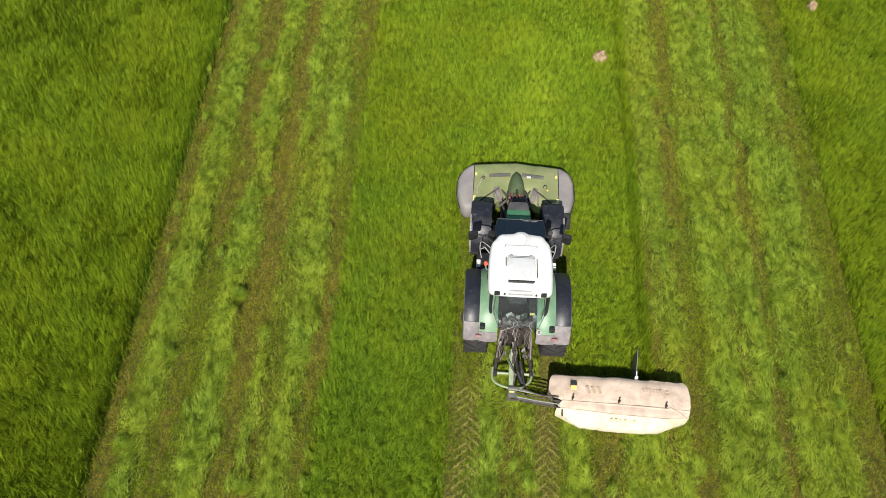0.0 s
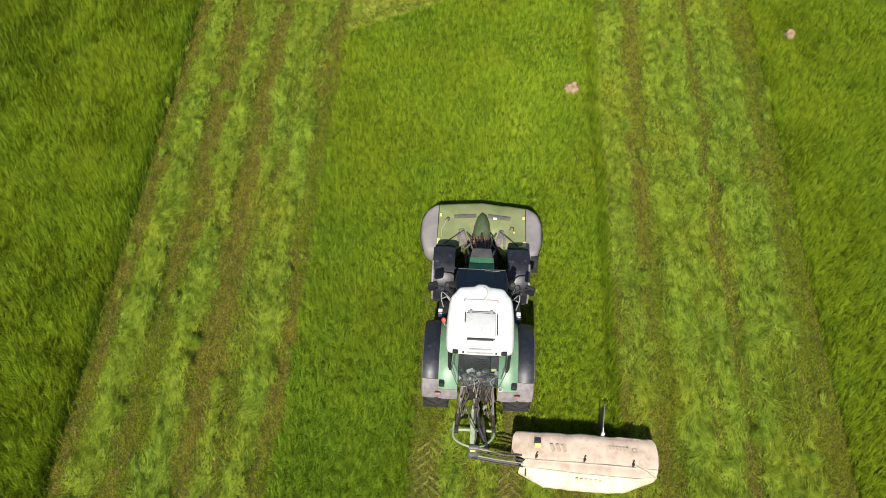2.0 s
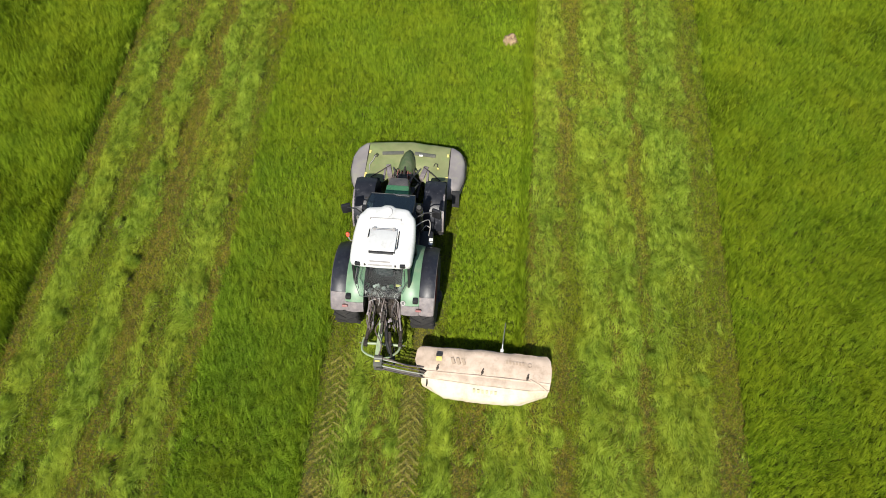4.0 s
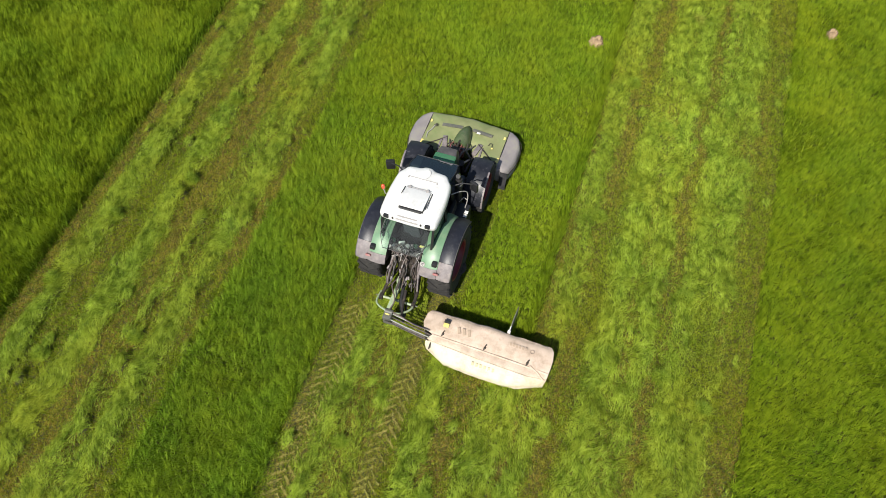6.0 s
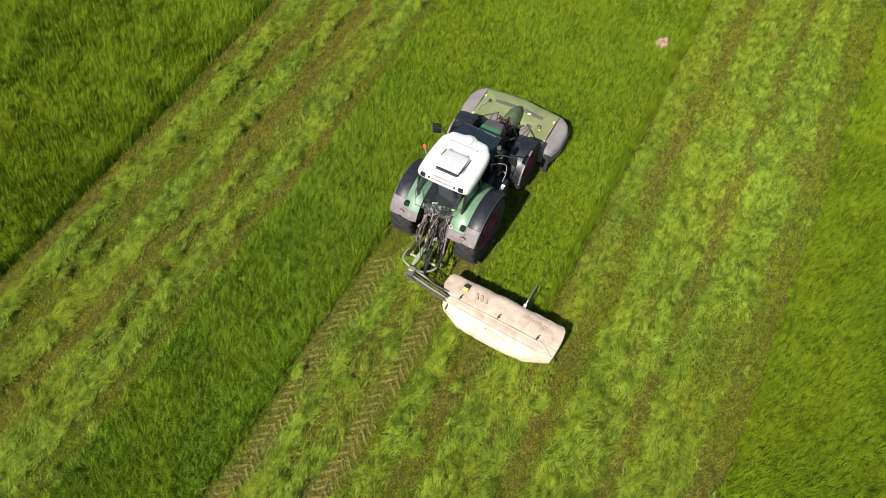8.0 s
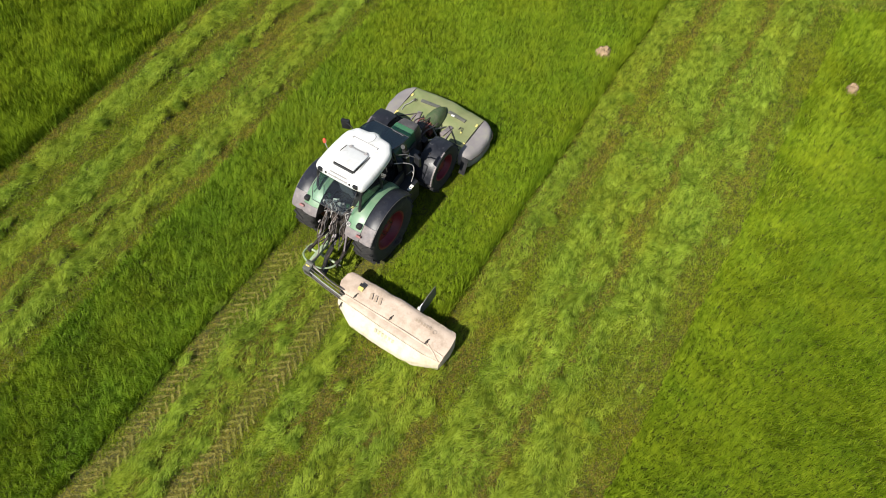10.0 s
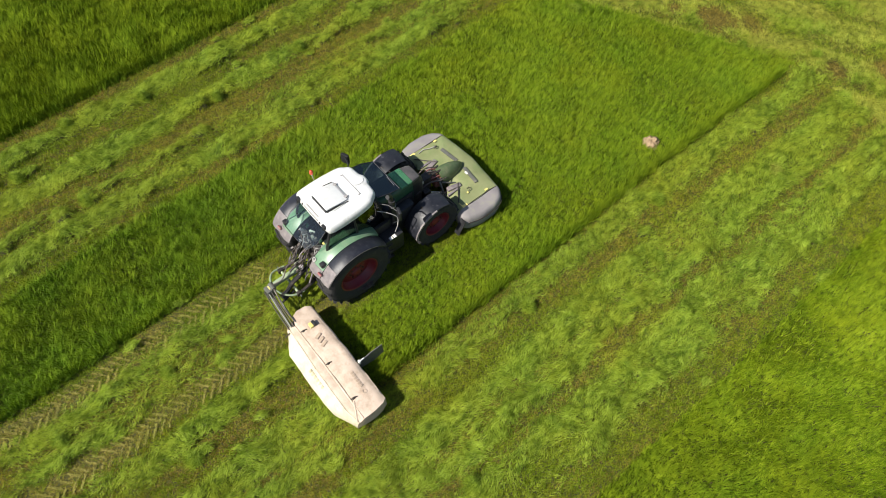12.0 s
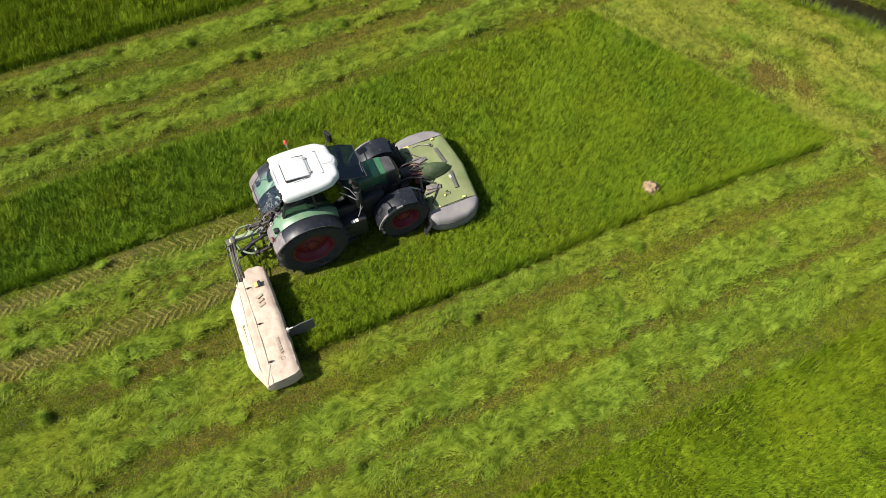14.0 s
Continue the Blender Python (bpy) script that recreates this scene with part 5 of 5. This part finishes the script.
# standing grass grows in tussocks, cut grass lies in locks
rise = np.isin(bz, (TALL, STAND, LEA))
lies = np.isin(bz, (SWATH, PALE))
off_x, off_y, out, own, own2 = (np.zeros(len(bx)) for _ in range(5))
for sel, cell, seed, pull in ((rise, 0.14, 501, 0.26), (lies, 0.15, 503, 0.16)):
    off_x[sel], off_y[sel], out[sel], own[sel], own2[sel] = tussocks(bx[sel], by[sel], cell, seed)
    bx[sel] -= pull * off_x[sel]
    by[sel] -= pull * off_y[sel]
gz = ground_height(bx, by)
big, tuft = layered(bx, by, 2.2, 61), blur_noise(bx, by, 0.13, 81)
rnd = nr.random((4, len(bx)))
heading = 2 * math.pi * rnd[0]
# blades fan out from their tussock, and the tussocks of a patch bend together
bend = 1.0 + 2.4 * (blur_noise(bx, by, 0.7, 101) - 0.5) + 1.6 * (blur_noise(bx, by, 2.5, 103) - 0.5) + 1.0 * (rnd[0] - 0.5)
fan = np.arctan2(off_y, off_x) + 0.8 * (rnd[0] - 0.5)
sward = (0.58 + 0.62 * own + 0.25 * (tuft - 0.5)) * (1.10 - 0.32 * np.clip(out, 0, 1) ** 2) * (0.65 + 0.5 * rnd[1])


def grow(name, kind, label, height, width, lean, way, relief=None, share=None):
    s = bz == kind
    h = np.broadcast_to(height, bx.shape)[s]
    ob = blade_mesh(name, GRASS[kind], bx[s], by[s], gz[s], h, np.broadcast_to(width, bx.shape)[s], np.broadcast_to(lean, bx.shape)[s], way[s], relief, None if share is None else share[s])
    tagged(ob, label, "grass", kind="stuff")


upright = 0.10 + 0.45 * np.clip(out, 0, 1) + 0.38 * rnd[3]
grow("tall_grass", TALL, "dense tall uncut meadow grass, dark olive green", np.where(bx < 0, 0.30 + 0.14 * big, 0.20 + 0.08 * big) * sward, 0.013 + 0.013 * rnd[2], upright + 0.10, np.where(rnd[2] < 0.5, bend, fan))
grow("standing_grass", STAND, "dense uncut grass, mid green with darker tufts", (0.20 + 0.08 * big) * sward, 0.009 + 0.010 * rnd[2], upright + 0.14, np.where(rnd[2] < 0.25, bend, fan))
grow("lea_grass", LEA, "dense uncut grass, dark green, beside the wheel track", (0.23 + 0.10 * big) * sward, 0.010 + 0.011 * rnd[2], upright + 0.14, np.where(rnd[2] < 0.35, bend, fan))
grow("green_stubble", STUBBLE, "short green stubble after the mower", 0.05 + 0.11 * tuft * rnd[1], 0.011 + 0.013 * rnd[2], 0.5 + 0.9 * rnd[3], heading)
grow("dry_stubble", DRY, "short brown stubble with dry thatch", 0.04 + 0.06 * rnd[1], 0.011 + 0.012 * rnd[2], 0.7 + 0.9 * rnd[3], heading)


def heaped(x, y):
    """How high the cut grass is heaped: long crests, lumps and wisps."""
    sway = 0.35 * (blur_noise(x * 0.2, y, 1.6, 91) - 0.5)
    crest = np.zeros(x.shape)
    for cx in (-9.15, -7.7, -6.35, -5.6, 4.1, 5.5, 6.3, 7.2, 7.9, -0.45, 0.3, 1.7, 3.2):
        crest = np.maximum(crest, np.exp(-(((x + sway - cx) / 0.26) ** 2)))
    crest *= 0.2 + 0.8 * blur_noise(x * 0.3, y, 0.8, 93)
    lump = np.clip(blur_noise(x, y * 0.7, 0.62, 75) - 0.40, 0, 1)
    wisp = np.clip(blur_noise(x, y * 0.6, 0.17, 77) - 0.35, 0, 1)
    return 0.17 * crest + 0.26 * lump + 0.12 * wisp * (0.6 + 2 * lump) + 0.14 * mounds(x, y, 0.5, 301, 0.4)[0]


# the mower lays the cut grass along its way, lock by lock, with much disorder
laid = np.where(rnd[0] < 0.5, 0.5, -0.5) * math.pi + 1.0 * (own2 - 0.5) + 2.6 * (blur_noise(bx, by, 0.40, 141) - 0.5) + nr.normal(0, 0.45, len(bx))
deep = 0.35 + 0.65 * np.sqrt(rnd[2])
grow("swath_grass", SWATH, "fresh cut grass lying in loose light green swaths", 0.08 + 0.11 * rnd[1], 0.008 + 0.008 * rnd[2], 0.95 + 0.50 * rnd[3], laid, heaped, deep)
grow("pale_cut_grass", PALE, "pale dried cut grass on the turning strip", 0.09 + 0.12 * rnd[1], 0.011 + 0.012 * rnd[2], 1.0 + 0.45 * rnd[3], laid + 1.1, heaped, 0.55 * deep)
grow("flattened_grass", TRACK, "yellowed grass pressed flat by tractor tyres", 0.04 + 0.04 * rnd[1], 0.012 + 0.012 * rnd[2], 1.25 + 0.28 * rnd[3], heading)

# ragged taller fringe along the edges of the uncut grass
def fringe(name, material, x, spread, y0, y1, per_m, low, high, label):
    n = int((y1 - y0) * per_m)
    y = nr.uniform(y0, y1, n)
    fx = x + nr.normal(0, spread, n) - 0.18 * (0.30 * (layered(np.full(n, x) * 0.6, y * 0.3, 1.3, 21) - 0.5) + 0.45 * (blur_noise(np.full(n, x) * 0.4, y * 0.22, 1.1, 25) - 0.5))
    h = nr.uniform(low, high, n) * (0.55 + 0.9 * blur_noise(fx, y, 0.25, 131))
    ob = blade_mesh(name, material, fx, y, ground_height(fx, y), h, nr.uniform(0.014, 0.03, n), nr.uniform(0.05, 0.6, n), nr.uniform(0, 2 * math.pi, n))
    tagged(ob, label, "grass", kind="stuff")


fringe("grass_fringe", GRASS[TALL], -10.28, 0.07, -8.0, 15.5, 300, 0.22, 0.40, "ragged tall fringe of uncut grass")
fringe("grass_fringe", GRASS[LEA], -10.20, 0.10, -8.0, 15.5, 420, 0.16, 0.38, "dark green tufts hanging over the mown edge")
fringe("grass_fringe", GRASS[STAND], 3.42, 0.06, -1.2, 15.4, 520, 0.26, 0.46, "ragged edge of uncut grass beside the swath")
fringe("grass_fringe", GRASS[STAND], -1.70, 0.05, -12.0, 4.5, 300, 0.18, 0.34, "ragged edge of uncut grass beside the wheel track")
fringe("grass_fringe", GRASS[TALL], 9.10, 0.07, -3.0, 16.0, 220, 0.10, 0.20, "ragged edge of uncut grass beside the stubble")

# prints of the tyre lugs: rows of slanting humps of pressed grass, worn away here and there
def tyre_print(xc, half, y0, y1, seed):
    g = np.random.default_rng(seed)
    cols = []
    for k in range(int((y1 - y0) / 0.23)):
        for s in (-1, 1):
            y = y0 + 0.23 * (k + (0.5 if s > 0 else 0)) + g.normal(0, 0.015)
            wear = float(layered(np.array([xc]), np.array([y]), 0.9, 400 + seed + s)[0])
            n = int(85 * min(1.0, max(0.0, (wear - 0.28) * 4)))
            f, v = g.random(n), g.normal(0, 0.021, n)
            px, py = xc + s * (0.01 + half * f), y - 0.24 * f + v
            cols.append(np.stack([px, py, (0.055 - 14 * v * v).clip(0.005) * g.random(n), math.atan2(-0.24, s * half) + g.normal(0, 0.5, n) + math.pi * (g.random(n) < 0.5)], -1))
    a = np.concatenate(cols)
    n = len(a)
    ob = blade_mesh("tyre_print", PRINT, a[:, 0], a[:, 1], a[:, 2] + ground_height(a[:, 0], a[:, 1]) + 0.01, g.uniform(0.03, 0.07, n), g.uniform(0.010, 0.018, n), g.uniform(0.9, 1.5, n), a[:, 3])
    tagged(ob, "slanting lug prints pressed into yellowed grass", "tyre print", kind="stuff")


PRINT = leaf("pressed_yellow_grass", *TINT["print"], depth=0.35)
tyre_print(-1.05, 0.30, -11.5, -1.3, 1)
tyre_print(0.88, 0.28, -11.0, -1.3, 2)

# reeds along the ditch
count = 9000
rx = nr.uniform(-7, 5, count)
ry = ditch_axis(rx) + np.where(nr.random(count) < 0.5, -1, 1) * nr.uniform(0.95, 1.55, count)
ob = blade_mesh("ditch_grass", GRASS[TALL], rx, ry, ground_height(rx, ry), nr.uniform(0.25, 0.6, count), nr.uniform(0.014, 0.03, count), nr.uniform(0.15, 0.8, count), nr.uniform(0, 6.28, count))
tagged(ob, "rank grass overhanging the ditch banks", "grass", kind="stuff")


def soil_heap(x, y, r, h, seed):
    """A mole's heap of crumbled earth."""
    bm = bmesh.new()
    bmesh.ops.create_icosphere(bm, subdivisions=4, radius=1)
    for v in bm.verts:
        k = 1 + 0.35 * noise.noise(v.co * 2.2 + Vector((seed, 0, 0))) + 0.15 * noise.noise(v.co * 6 + Vector((0, seed, 0)))
        v.co = Vector((v.co.x * r * k, v.co.y * r * k, max(v.co.z, -0.12) * h * k))
    ob = new("soil_heap", mesh_of("soil_heap", bm, M["soil"], 80))
    ob.location = (x, y, 0.03)
    return tagged(ob, "low heap of crumbled pale brown soil in the grass", "soil heap", group="soil heaps in the meadow")


soil_heap(2.75, 9.9, 0.23, 0.27, 1)
soil_heap(10.1, 12.6, 0.18, 0.26, 2)


def grass_clump(x, y, r, h, seed, kind=SWATH, label="bunched clump of cut grass on the stubble"):
    """A bunched-up clump of cut grass left standing out of the swath."""
    g = np.random.default_rng(seed)
    n = 800
    a, d = g.uniform(0, 2 * math.pi, n), np.sqrt(g.random(n))
    ob = blade_mesh("grass_clump", GRASS[kind], d * r * np.cos(a), d * r * 0.8 * np.sin(a), h * (1 - d**2) * (0.3 + 0.7 * g.random(n)), g.uniform(0.09, 0.20, n), g.uniform(0.010, 0.018, n), g.uniform(0.7, 1.6, n), g.uniform(0, 6.28, n))
    ob.location = (x, y, 0.02)
    return tagged(ob, label, "grass clump", group="clumps of cut grass")


for k, (x, y) in enumerate(((-9.1, 3.2), (-8.0, 6.4), (-8.9, -1.2), (-7.4, 0.6), (-9.4, -3.6), (-8.2, 9.0), (-6.3, -4.4), (-9.3, 7.6), (-8.4, -5.6), (-7.6, 3.9),
                            (7.2, 3.8), (7.9, 6.2), (6.9, -1.1), (4.4, 3.1), (7.6, 9.3), (5.6, 6.9), (4.3, 8.4), (7.1, 1.3), (8.0, -1.6), (6.2, 11.6),
                            (-0.1, -5.2), (2.2, -5.8), (-0.2, -8.0), (2.5, -7.7), (-3.0, 12.4), (-6.0, 10.9), (1.9, 15.4), (-1.2, 16.2), (3.8, 17.0), (-4.4, 14.8))):
    r = 0.16 + 0.09 * ((k * 37) % 10) / 10
    grass_clump(x, y, r, 0.22 + 0.12 * ((k * 53) % 10) / 10, 200 + k)
grass_clump(5.8, 11.9, 0.30, 0.26, 260, PALE, "pale rounded heap of dried grass beside the swath")
